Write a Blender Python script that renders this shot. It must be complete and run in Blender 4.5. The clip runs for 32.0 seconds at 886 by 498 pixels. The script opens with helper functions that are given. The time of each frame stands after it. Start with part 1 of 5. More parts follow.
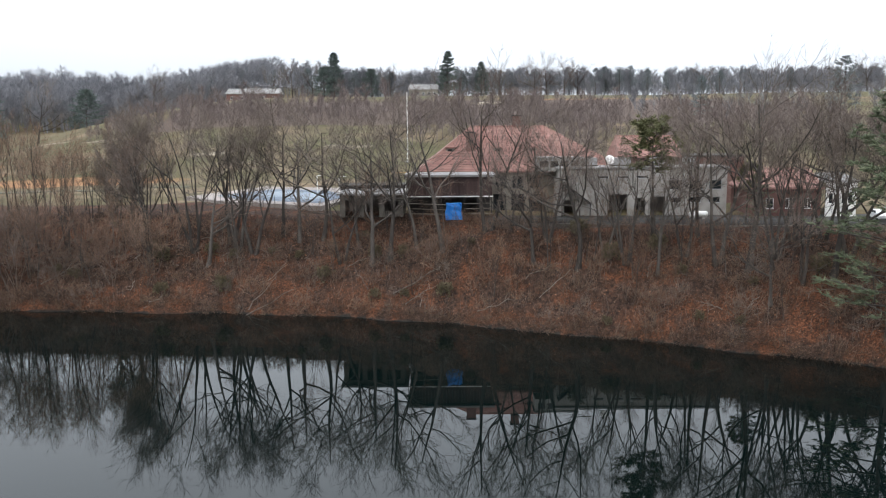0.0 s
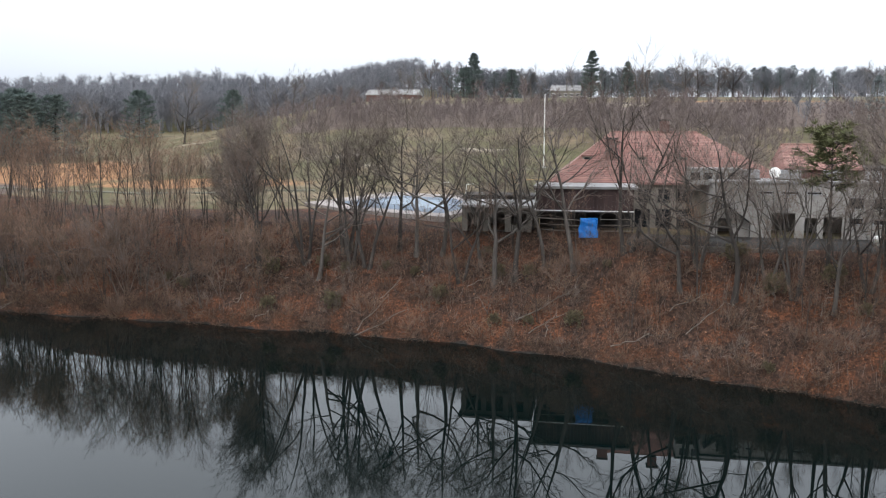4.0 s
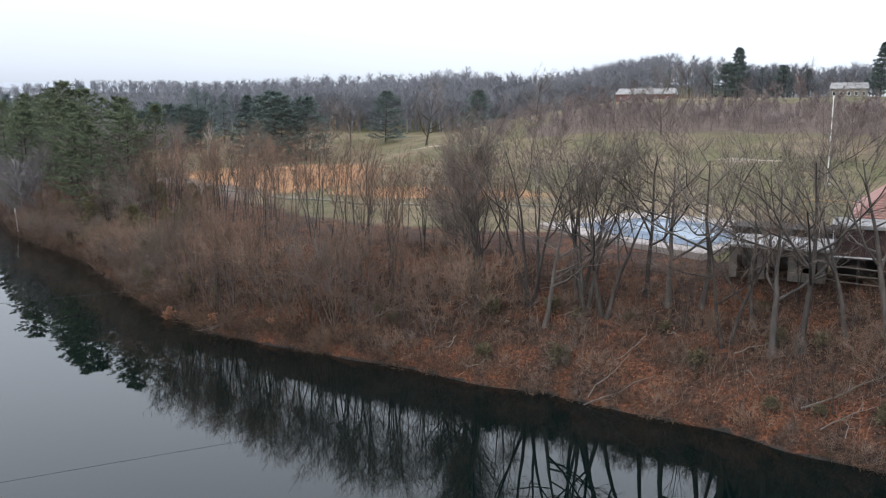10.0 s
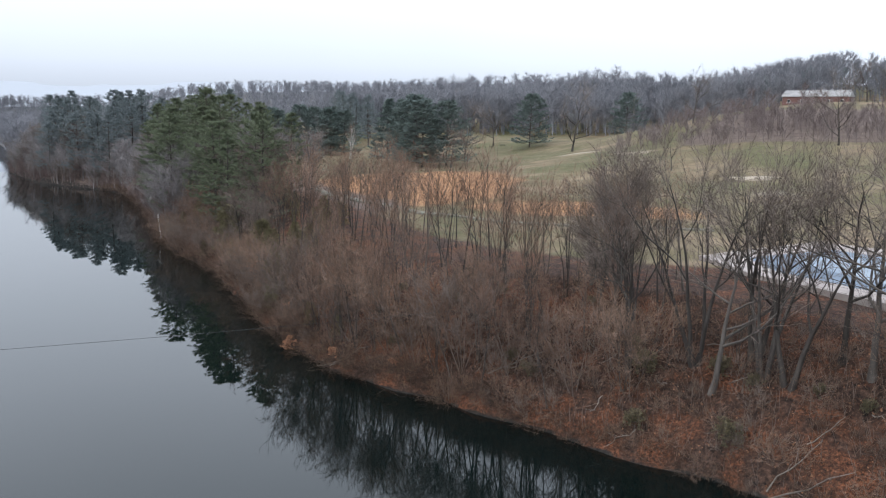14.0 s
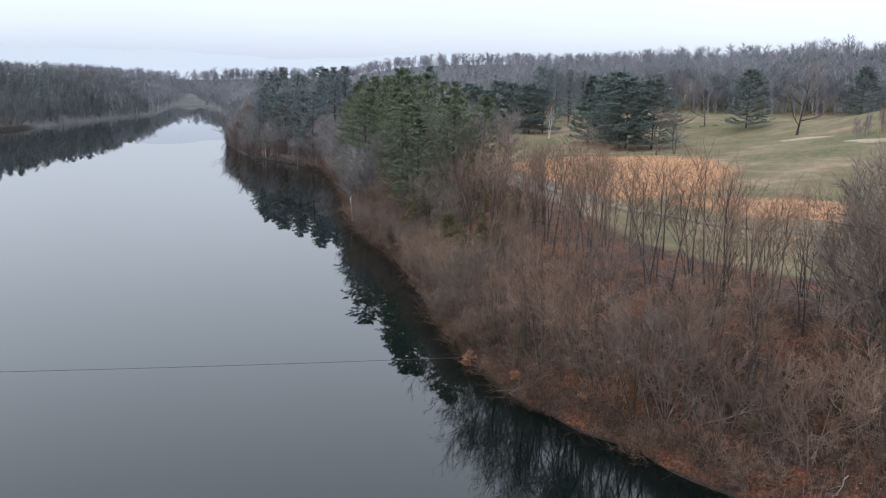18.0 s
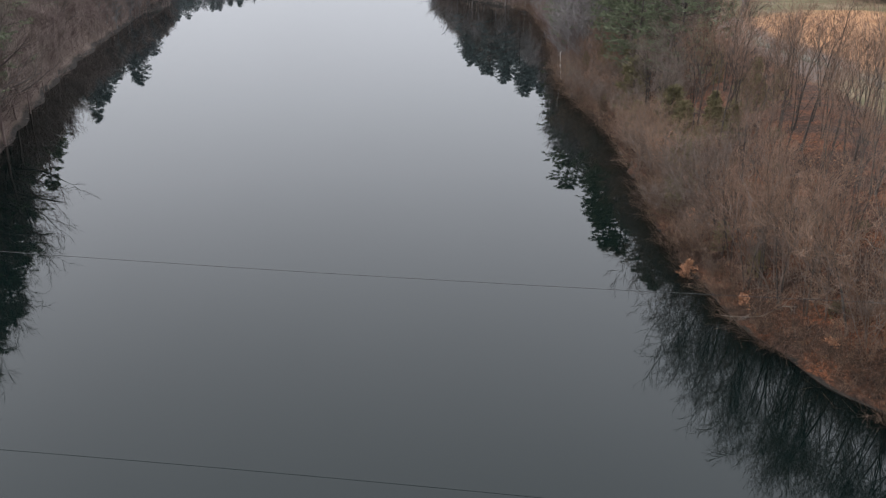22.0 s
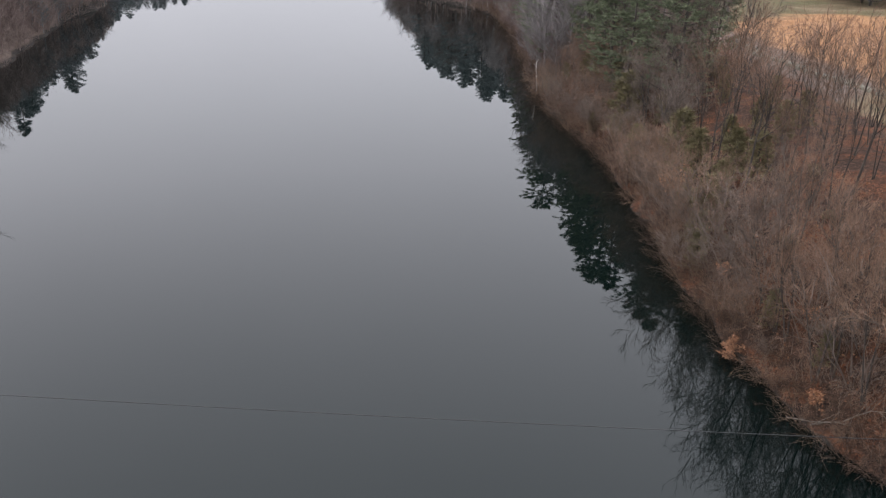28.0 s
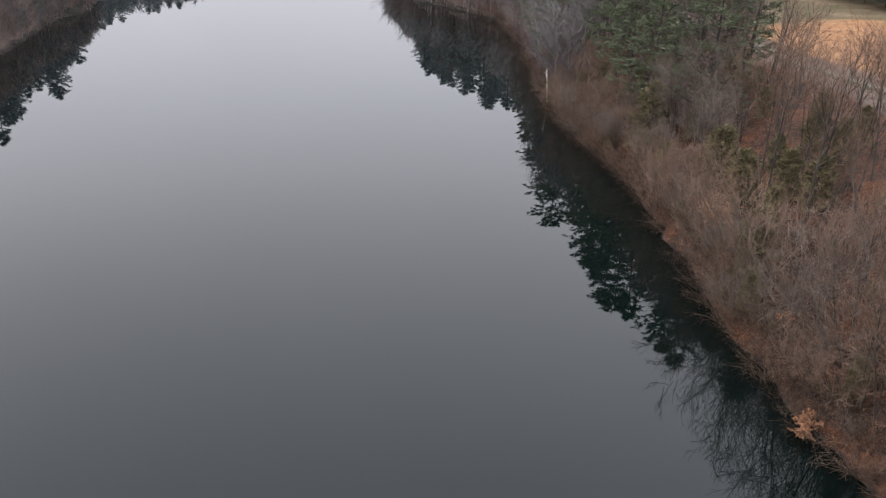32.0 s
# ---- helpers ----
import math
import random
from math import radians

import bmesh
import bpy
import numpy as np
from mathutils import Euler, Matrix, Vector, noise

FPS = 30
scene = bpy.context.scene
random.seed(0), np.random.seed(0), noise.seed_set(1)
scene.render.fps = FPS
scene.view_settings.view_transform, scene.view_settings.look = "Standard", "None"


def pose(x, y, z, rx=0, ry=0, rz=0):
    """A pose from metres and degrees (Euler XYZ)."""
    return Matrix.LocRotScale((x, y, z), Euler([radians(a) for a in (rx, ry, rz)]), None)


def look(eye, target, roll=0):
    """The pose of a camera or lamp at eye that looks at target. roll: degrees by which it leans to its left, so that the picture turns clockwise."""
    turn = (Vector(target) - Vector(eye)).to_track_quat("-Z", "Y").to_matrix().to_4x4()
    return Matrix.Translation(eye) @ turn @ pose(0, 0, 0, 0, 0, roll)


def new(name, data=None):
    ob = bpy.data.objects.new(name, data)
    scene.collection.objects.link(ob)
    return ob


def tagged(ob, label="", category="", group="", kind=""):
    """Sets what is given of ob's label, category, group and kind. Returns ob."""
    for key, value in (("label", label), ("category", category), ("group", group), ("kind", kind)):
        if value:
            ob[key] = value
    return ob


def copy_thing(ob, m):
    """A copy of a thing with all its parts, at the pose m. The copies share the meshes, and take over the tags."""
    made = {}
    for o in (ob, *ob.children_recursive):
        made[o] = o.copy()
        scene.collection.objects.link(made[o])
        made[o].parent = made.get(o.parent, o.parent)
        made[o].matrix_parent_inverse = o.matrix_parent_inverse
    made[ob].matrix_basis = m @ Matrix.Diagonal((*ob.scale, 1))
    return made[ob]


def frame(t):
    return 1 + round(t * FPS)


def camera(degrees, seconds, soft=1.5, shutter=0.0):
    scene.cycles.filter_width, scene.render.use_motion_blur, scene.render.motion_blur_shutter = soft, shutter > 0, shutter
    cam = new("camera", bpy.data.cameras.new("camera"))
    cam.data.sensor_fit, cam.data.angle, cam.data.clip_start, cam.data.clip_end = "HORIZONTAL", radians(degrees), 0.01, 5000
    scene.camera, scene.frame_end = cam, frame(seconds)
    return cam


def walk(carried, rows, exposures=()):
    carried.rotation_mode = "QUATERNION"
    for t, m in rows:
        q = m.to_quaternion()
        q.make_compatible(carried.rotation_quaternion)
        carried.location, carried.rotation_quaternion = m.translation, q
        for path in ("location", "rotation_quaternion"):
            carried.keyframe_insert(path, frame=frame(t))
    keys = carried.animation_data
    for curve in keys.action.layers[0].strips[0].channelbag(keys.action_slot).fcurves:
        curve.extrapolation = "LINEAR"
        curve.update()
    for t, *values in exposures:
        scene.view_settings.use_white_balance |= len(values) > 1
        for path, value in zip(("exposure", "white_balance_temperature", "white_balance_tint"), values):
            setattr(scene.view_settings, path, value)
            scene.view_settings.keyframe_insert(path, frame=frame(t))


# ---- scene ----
cam = camera(55.2, 32.0, soft=1.2)
PATH = [
    (0, (1.066, -0.546, 26.491), (1.054, 1.433, 26.2), -0.4),
    (0.5, (1.022, 1.141, 26.56), (1.013, 3.119, 26.268), -0.4),
    (1, (1.249, 2.81, 26.708), (1.241, 4.788, 26.416), -0.5),
    (1.5, (1.382, 4.537, 26.831), (1.377, 6.516, 26.541), -0.6),
    (2, (1.858, 6.21, 26.935), (1.81, 8.189, 26.645), -0.6),
    (2.5, (1.969, 8.107, 26.888), (1.867, 10.084, 26.6), -0.5),
    (3, (2.009, 9.74, 26.871), (1.838, 11.712, 26.585), -0.2),
    (3.5, (2.053, 11.467, 26.877), (1.798, 13.43, 26.591), 0.0),
    (5.5, (1.799, 17.322, 27.394), (1.263, 19.227, 27.104), 0.2),
    (6, (1.422, 19.108, 27.544), (0.845, 21.001, 27.253), 0.3),
    (6.5, (0.999, 20.905, 27.69), (0.386, 22.786, 27.399), 0.4),
    (7, (0.493, 22.766, 27.824), (-0.168, 24.631, 27.532), 0.4),
    (7.5, (0.066, 24.621, 28.005), (-0.64, 26.47, 27.713), 0.4),
    (8, (-0.482, 26.476, 28.223), (-1.198, 28.32, 27.931), 0.4),
    (8.5, (-0.97, 28.192, 28.492), (-1.708, 30.028, 28.198), 0.4),
    (9, (-1.683, 29.937, 28.738), (-2.46, 31.756, 28.443), 0.4),
    (9.5, (-2.31, 31.707, 29.04), (-3.135, 33.504, 28.743), 0.4),
    (10, (-3.048, 33.579, 29.159), (-3.925, 35.352, 28.862), 0.4),
    (10.5, (-3.823, 35.161, 29.488), (-4.744, 36.911, 29.19), 0.5),
    (11, (-4.602, 36.795, 29.86), (-5.566, 38.521, 29.561), 0.5),
    (11.5, (-5.431, 38.356, 30.124), (-6.435, 40.06, 29.825), 0.6),
    (12, (-6.172, 39.827, 30.48), (-7.207, 41.511, 30.179), 0.6),
    (12.5, (-7.025, 41.362, 30.789), (-8.094, 43.026, 30.487), 0.6),
    (13, (-7.918, 42.956, 31.068), (-9.02, 44.598, 30.765), 0.6),
    (13.5, (-8.791, 44.393, 31.361), (-9.922, 46.014, 31.057), 0.6),
    (14, (-9.762, 45.898, 31.698), (-10.923, 47.497, 31.394), 0.6),
    (14.5, (-10.725, 47.321, 32.041), (-11.923, 48.893, 31.736), 0.6),
    (16.5, (-14.625, 52.532, 33.622), (-15.965, 53.985, 33.314), 0.7),
    (17, (-15.727, 53.701, 33.904), (-17.127, 55.096, 33.591), 0.8),
    (17.5, (-17.179, 55.153, 34.122), (-18.626, 56.492, 33.788), 0.8),
    (18, (-18.537, 56.415, 34.286), (-20.027, 57.696, 33.912), 0.7),
    (18.5, (-19.846, 57.506, 34.62), (-21.384, 58.704, 34.178), 0.8),
    (19, (-21.276, 58.507, 34.93), (-22.851, 59.616, 34.395), 0.7),
    (19.5, (-22.486, 59.206, 35.286), (-24.086, 60.215, 34.64), 0.9),
    (20, (-23.779, 59.876, 35.646), (-25.397, 60.791, 34.909), 1.0),
    (20.5, (-25.298, 60.685, 36.117), (-26.951, 61.532, 35.376), 0.9),
    (21, (-26.858, 61.417, 36.356), (-28.512, 62.262, 35.615), 0.9),
    (21.5, (-28.496, 62.232, 36.454), (-30.146, 63.086, 35.714), 1.0),
    (22, (-30.306, 62.977, 36.568), (-31.959, 63.826, 35.829), 1.0),
    (22.5, (-32.059, 63.76, 36.688), (-33.708, 64.617, 35.949), 1.0),
    (23, (-33.717, 64.496, 36.741), (-35.361, 65.364, 36.003), 1.0),
    (23.5, (-35.475, 65.301, 36.836), (-37.115, 66.177, 36.099), 1.0),
    (24, (-37.171, 66.009, 36.915), (-38.807, 66.894, 36.178), 1.1),
    (24.5, (-38.847, 66.551, 37.019), (-40.477, 67.446, 36.283), 1.1),
    (25, (-40.4, 67.09, 37.113), (-42.026, 67.993, 36.377), 1.2),
    (25.5, (-42.017, 67.636, 37.23), (-43.638, 68.547, 36.494), 1.2),
    (27.5, (-47.965, 68.862, 36.907), (-49.567, 69.8, 36.165), 1.5),
    (28, (-49.646, 69.629, 36.355), (-51.245, 70.572, 35.61), 1.4),
    (28.5, (-51.285, 70.539, 35.709), (-52.883, 71.483, 34.965), 1.3),
    (29, (-53.081, 71.422, 35.189), (-54.678, 72.369, 34.446), 1.3),
    (29.5, (-54.778, 72.15, 34.89), (-56.374, 73.1, 34.149), 1.4),
    (30, (-56.509, 73.021, 34.777), (-58.105, 73.972, 34.037), 1.4),
    (30.5, (-58.169, 73.83, 34.656), (-59.763, 74.785, 33.918), 1.4),
    (31, (-59.788, 74.759, 34.7), (-61.384, 75.714, 33.964), 1.5),
    (31.5, (-61.198, 75.419, 34.65), (-62.796, 76.371, 33.915), 1.5),
    (32, (-62.261, 75.807, 34.543), (-63.86, 76.756, 33.809), 1.6),
]
walk(cam, [(t, look(eye, target, roll)) for t, eye, target, roll in PATH], exposures=[(0, 0.18, 6340, 10), (8, 0.19, 6230, 11), (16, 0.18, 6060, 11), (19.5, 0.22, 6150, 11), (21.5, 0.24, 6450, 13), (24.5, 0.25, 6600, 16), (32, 0.27, 6600, 17)])

# ---- world and light: an overcast winter day ----
SUN_EL, SUN_AZ = radians(38), radians(200)
world = bpy.data.worlds.new("overcast_sky")
scene.world = world
world.use_nodes = True
wn, wl = world.node_tree.nodes, world.node_tree.links
sky = wn.new("ShaderNodeTexSky")
sky.sky_type, sky.sun_disc, sky.sun_elevation, sky.sun_rotation = "NISHITA", False, SUN_EL, SUN_AZ
sky.air_density, sky.dust_density, sky.ozone_density = 1.6, 6.0, 1.5
grey = wn.new("ShaderNodeHueSaturation")
grey.inputs["Saturation"].default_value = 0.3
wl.new(sky.outputs[0], grey.inputs["Color"])
clear = wn.new("ShaderNodeVectorMath")
clear.operation = "SCALE"
clear.inputs["Scale"].default_value = 0.05
wl.new(grey.outputs[0], clear.inputs[0])
# an even cloud deck, a little dimmer and bluer towards the horizon
wco, wsep = wn.new("ShaderNodeTexCoord"), wn.new("ShaderNodeSeparateXYZ")
wl.new(wco.outputs["Generated"], wsep.inputs[0])
deck = wn.new("ShaderNodeValToRGB")
deck.color_ramp.elements.new(0.06)
deck.color_ramp.elements.new(0.35)
for e, (q, c) in zip(deck.color_ramp.elements, ((0.0, (0.62, 0.67, 0.74)), (0.06, (0.84, 0.9, 0.98)), (0.35, (1.26, 1.33, 1.42)), (1.0, (2.05, 2.15, 2.26)))):
    e.position, e.color = q, (*c, 1)
wl.new(wsep.outputs["Z"], deck.inputs[0])
cloud = wn.new("ShaderNodeTexNoise")
cloud.inputs["Scale"].default_value, cloud.inputs["Detail"].default_value = 2.2, 4
wl.new(wco.outputs["Generated"], cloud.inputs["Vector"])
patch = wn.new("ShaderNodeMapRange")
patch.inputs[3].default_value, patch.inputs[4].default_value = 0.9, 1.1
wl.new(cloud.outputs[0], patch.inputs[0])
veil = wn.new("ShaderNodeVectorMath")
veil.operation = "SCALE"
wl.new(deck.outputs[0], veil.inputs[0])
# thicker, greyer air low in the west
west, low = wn.new("ShaderNodeMapRange"), wn.new("ShaderNodeMapRange")
for node, a, b, top in ((west, -0.1, -0.8, 0.24), (low, 0.28, 0.0, 1.0)):
    node.inputs[1].default_value, node.inputs[2].default_value, node.inputs[3].default_value, node.inputs[4].default_value = a, b, 0.0, top
wl.new(wsep.outputs["X"], west.inputs[0]), wl.new(wsep.outputs["Z"], low.inputs[0])
murk, thin_air = wn.new("ShaderNodeMath"), wn.new("ShaderNodeMath")
murk.operation, thin_air.operation = "MULTIPLY", "SUBTRACT"
thin_air.inputs[0].default_value = 1.0
wl.new(west.outputs[0], murk.inputs[0]), wl.new(low.outputs[0], murk.inputs[1]), wl.new(murk.outputs[0], thin_air.inputs[1])
dim = wn.new("ShaderNodeMath")
dim.operation = "MULTIPLY"
wl.new(patch.outputs[0], dim.inputs[0]), wl.new(thin_air.outputs[0], dim.inputs[1]), wl.new(dim.outputs[0], veil.inputs["Scale"])
both = wn.new("ShaderNodeVectorMath")
both.operation = "ADD"
wl.new(clear.outputs[0], both.inputs[0]), wl.new(veil.outputs[0], both.inputs[1])
wl.new(both.outputs[0], wn["Background"].inputs[0])
wn["Background"].inputs[1].default_value = 1.0
sun = new("sun", bpy.data.lights.new("sun", "SUN"))
sun.data.energy, sun.data.angle, sun.data.color = 0.5, radians(25), (1.0, 0.97, 0.93)
sun.matrix_world = look((0, 0, 200), (200 * math.sin(SUN_AZ) * -1, 200 * math.cos(SUN_AZ) * -1, 200 - 200 * math.tan(SUN_EL)))

# ---- materials ----
def mat(name, colours, scale=1.0, rough=0.8, bump=0.0, detail=6.0, spread=0.12, metal=0.0, second=None, stretch=(1, 1, 1), islands=False, spec=0.3):
    """A procedural surface: two noise scales over a colour ramp, a random shift for each object, and fine relief."""
    m = bpy.data.materials.new(name)
    m.use_nodes = True
    n, l = m.node_tree.nodes, m.node_tree.links
    b = n["Principled BSDF"]
    b.inputs["Roughness"].default_value, b.inputs["Metallic"].default_value = rough, metal
    b.inputs["Specular IOR Level"].default_value = spec
    co = n.new("ShaderNodeTexCoord")
    mp = n.new("ShaderNodeMapping")
    mp.inputs["Scale"].default_value = stretch
    l.new(co.outputs["Object"], mp.inputs[0])
    fine, wide = n.new("ShaderNodeTexNoise"), n.new("ShaderNodeTexNoise")
    fine.inputs["Scale"].default_value, fine.inputs["Detail"].default_value = scale, detail
    wide.inputs["Scale"].default_value, wide.inputs["Detail"].default_value = scale * 0.13, 3
    l.new(mp.outputs[0], fine.inputs["Vector"]), l.new(mp.outputs[0], wide.inputs["Vector"])
    mix = n.new("ShaderNodeMath")
    mix.operation = "MULTIPLY_ADD"
    l.new(wide.outputs[0], mix.inputs[0])
    mix.inputs[1].default_value = 0.55
    half = n.new("ShaderNodeMath")
    half.operation = "MULTIPLY"
    l.new(fine.outputs[0], half.inputs[0])
    half.inputs[1].default_value = 0.45
    l.new(half.outputs[0], mix.inputs[2])
    rnd = n.new("ShaderNodeNewGeometry").outputs["Random Per Island"] if islands else n.new("ShaderNodeObjectInfo").outputs["Random"]
    add = n.new("ShaderNodeMath")
    add.operation = "MULTIPLY_ADD"
    l.new(rnd, add.inputs[0])
    add.inputs[1].default_value = spread * 2
    l.new(mix.outputs[0], add.inputs[2])
    sub = n.new("ShaderNodeMath")
    sub.operation = "SUBTRACT"
    l.new(add.outputs[0], sub.inputs[0])
    sub.inputs[1].default_value = spread
    ramp = n.new("ShaderNodeValToRGB")
    el = ramp.color_ramp.elements
    while len(el) < len(colours):
        el.new(0.5)
    for i, c in enumerate(colours):
        el[i].position = 0.3 + 0.4 * i / max(1, len(colours) - 1)
        el[i].color = (*c, 1)
    l.new(sub.outputs[0], ramp.inputs[0])
    l.new(ramp.outputs[0], b.inputs["Base Color"])
    if bump:
        bp = n.new("ShaderNodeBump")
        bp.inputs["Strength"].default_value, bp.inputs["Distance"].default_value = 0.6, bump
        l.new(fine.outputs[0], bp.inputs["Height"])
        l.new(bp.outputs[0], b.inputs["Normal"])
    return m


BARK = mat("grey_bark", [(0.026, 0.022, 0.019), (0.055, 0.047, 0.041), (0.105, 0.092, 0.08)], 3.0, 0.9, 0.03, stretch=(1, 1, 0.25))
BARK_DARK = mat("dark_bark", [(0.03, 0.026, 0.023), (0.06, 0.052, 0.046), (0.10, 0.088, 0.078)], 3.0, 0.9, 0.03, stretch=(1, 1, 0.25))
TWIG = mat("bare_twigs", [(0.094, 0.072, 0.059), (0.14, 0.111, 0.093), (0.197, 0.16, 0.135)], 1.2, 0.9)
TWIG_RED = mat("reddish_twigs", [(0.11, 0.068, 0.05), (0.17, 0.107, 0.077), (0.24, 0.16, 0.118)], 1.2, 0.9)
BRUSH = mat("brush_stems", [(0.024, 0.016, 0.012), (0.075, 0.046, 0.032), (0.195, 0.13, 0.09)], 1.5, 0.9, islands=True, spread=0.2)
NEEDLE = mat("pine_needles", [(0.066, 0.083, 0.052), (0.112, 0.134, 0.08), (0.168, 0.188, 0.11)], 0.9, 0.75, islands=True, spread=0.18)
NEEDLE_BLUE = mat("spruce_needles", [(0.07, 0.096, 0.09), (0.108, 0.138, 0.127), (0.15, 0.183, 0.163)], 0.9, 0.75, islands=True, spread=0.15)
# pine needles lightened and blued, with the haze of distance in the colour
NEEDLE_HAZED = mat("hazed_far_needles", [(0.115, 0.138, 0.142), (0.158, 0.184, 0.187), (0.2, 0.226, 0.226)], 0.9, 0.8, islands=True, spread=0.15)
NEEDLE_YEL = mat("cedar_needles", [(0.06, 0.068, 0.028), (0.1, 0.105, 0.045), (0.155, 0.15, 0.07)], 0.9, 0.8, islands=True, spread=0.18)
DEADWOOD = mat("dead_wood", [(0.1, 0.085, 0.073), (0.17, 0.15, 0.13), (0.25, 0.225, 0.2)], 2.0, 0.9, 0.01)
WHITEBARK = mat("white_bark", [(0.40, 0.38, 0.35), (0.52, 0.50, 0.47), (0.60, 0.58, 0.55)], 3.0, 0.8)
DRYLEAF = mat("dry_leaves", [(0.09, 0.042, 0.024), (0.16, 0.075, 0.04), (0.27, 0.145, 0.08)], 4.0, 0.85, islands=True, spread=0.3)
TWIG_PALE = mat("pale_twigs", [(0.13, 0.08, 0.054), (0.185, 0.12, 0.083), (0.25, 0.17, 0.123)], 1.2, 0.9)
HEADBRUSH = mat("shore_brush_stems", [(0.11, 0.08, 0.072), (0.16, 0.122, 0.11), (0.22, 0.175, 0.155)], 0.3, 0.95, islands=True, spread=0.15)
# distance haze mixed into the twig colour: paler and bluer
FARWOOD_HAZED = mat("hazed_far_wood", [(0.128, 0.131, 0.145), (0.172, 0.174, 0.19), (0.216, 0.217, 0.23)], 0.05, 0.95, islands=True, spread=0.1)
# far-shore twigs shifted to blue-grey, standing in for haze
SHOREWOOD_HAZED = mat("hazed_shore_wood", [(0.085, 0.09, 0.096), (0.12, 0.125, 0.13), (0.16, 0.163, 0.165)], 0.05, 0.95, islands=True, spread=0.12)
# headland twigs paled and greyed to carry the haze
HEADWOOD_HAZED = mat("headland_wood", [(0.13, 0.118, 0.118), (0.18, 0.165, 0.164), (0.235, 0.217, 0.212)], 0.05, 0.95, islands=True, spread=0.12)
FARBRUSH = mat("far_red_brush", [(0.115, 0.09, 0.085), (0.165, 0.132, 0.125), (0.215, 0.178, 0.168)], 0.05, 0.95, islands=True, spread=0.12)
NEEDLE_OLIVE = mat("olive_needles", [(0.075, 0.067, 0.032), (0.125, 0.11, 0.055), (0.18, 0.158, 0.085)], 0.9, 0.8, islands=True, spread=0.18)
CONCRETE = mat("weathered_concrete", [(0.247, 0.24, 0.225), (0.345, 0.338, 0.315), (0.42, 0.413, 0.39)], 1.2, 0.85, 0.01)
DECK = mat("pool_deck_concrete", [(0.2, 0.17, 0.155), (0.27, 0.235, 0.215), (0.33, 0.295, 0.27)], 0.8, 0.85, 0.01)
COVER = mat("pool_cover", [(0.05, 0.07, 0.1), (0.085, 0.115, 0.155), (0.14, 0.175, 0.22)], 0.35, 0.6, 0.03)
LEAFY = mat("clinging_leaves", [(0.20, 0.10, 0.055), (0.33, 0.16, 0.088), (0.43, 0.24, 0.145)], 4.0, 0.85, islands=True, spread=0.3)
BRAMBLE_LEAF = mat("olive_shrub_leaves", [(0.05, 0.043, 0.023), (0.09, 0.077, 0.042), (0.15, 0.126, 0.075)], 3.0, 0.8, islands=True, spread=0.25)
MOSSY = mat("mossy_dark_concrete", [(0.08, 0.073, 0.064), (0.13, 0.118, 0.104), (0.19, 0.173, 0.155)], 1.2, 0.9, 0.01)
PATHGRIT = mat("worn_path_grit", [(0.06, 0.06, 0.042), (0.09, 0.088, 0.065), (0.13, 0.122, 0.093)], 0.6, 0.95, 0.01)
ASPHALT = mat("asphalt", [(0.03, 0.028, 0.026), (0.048, 0.045, 0.042), (0.07, 0.066, 0.062)], 2.0, 0.9, 0.01)
STUCCO = mat("white_stucco", [(0.21, 0.196, 0.18), (0.29, 0.274, 0.255), (0.37, 0.353, 0.333)], 0.9, 0.9, 0.01)
BEIGE = mat("beige_stucco", [(0.13, 0.118, 0.098), (0.19, 0.172, 0.145), (0.26, 0.24, 0.205)], 0.9, 0.9, 0.01)
BROWN = mat("dark_brown_siding", [(0.035, 0.022, 0.02), (0.055, 0.035, 0.032), (0.08, 0.05, 0.045)], 1.5, 0.8, 0.01, stretch=(4, 4, 0.3))
DARK = mat("dark_timber", [(0.025, 0.023, 0.022), (0.045, 0.042, 0.04), (0.07, 0.065, 0.06)], 2.0, 0.85)
ROOFRED = mat("red_clay_tiles", [(0.15, 0.082, 0.068), (0.245, 0.128, 0.108), (0.34, 0.205, 0.178)], 0.9, 0.8, 0.02)
FLATROOF = mat("flat_roof_gravel", [(0.15, 0.15, 0.146), (0.24, 0.235, 0.23), (0.35, 0.343, 0.333)], 0.5, 0.9, 0.01)
BRICK = mat("red_brick", [(0.09, 0.048, 0.042), (0.135, 0.072, 0.062), (0.185, 0.108, 0.095)], 2.5, 0.9, 0.01)
WHITE = mat("white_paint", [(0.66, 0.65, 0.62), (0.76, 0.75, 0.72), (0.82, 0.81, 0.79)], 2.0, 0.55)
TARP = mat("blue_tarpaulin", [(0.01, 0.10, 0.36), (0.015, 0.15, 0.48), (0.04, 0.22, 0.58)], 1.5, 0.45, 0.06)
GREYMETAL = mat("grey_metal", [(0.20, 0.20, 0.20), (0.30, 0.30, 0.30), (0.38, 0.38, 0.38)], 2.0, 0.5, metal=0.3)
TIMBER = mat("yellow_timber", [(0.36, 0.24, 0.12), (0.46, 0.32, 0.17), (0.55, 0.40, 0.24)], 3.0, 0.8)
SAND = mat("bunker_sand", [(0.19, 0.16, 0.115), (0.25, 0.21, 0.155), (0.31, 0.265, 0.205)], 0.8, 0.95)
RUBBER = mat("black_rubber", [(0.015, 0.015, 0.015), (0.025, 0.025, 0.025)], 5, 0.8)
GLASS = mat("dark_window_glass", [(0.012, 0.014, 0.016), (0.025, 0.028, 0.03)], 0.6, 0.08, spec=0.5)
CABLE = mat("black_cable", [(0.02, 0.02, 0.02), (0.035, 0.035, 0.035)], 2, 0.6)


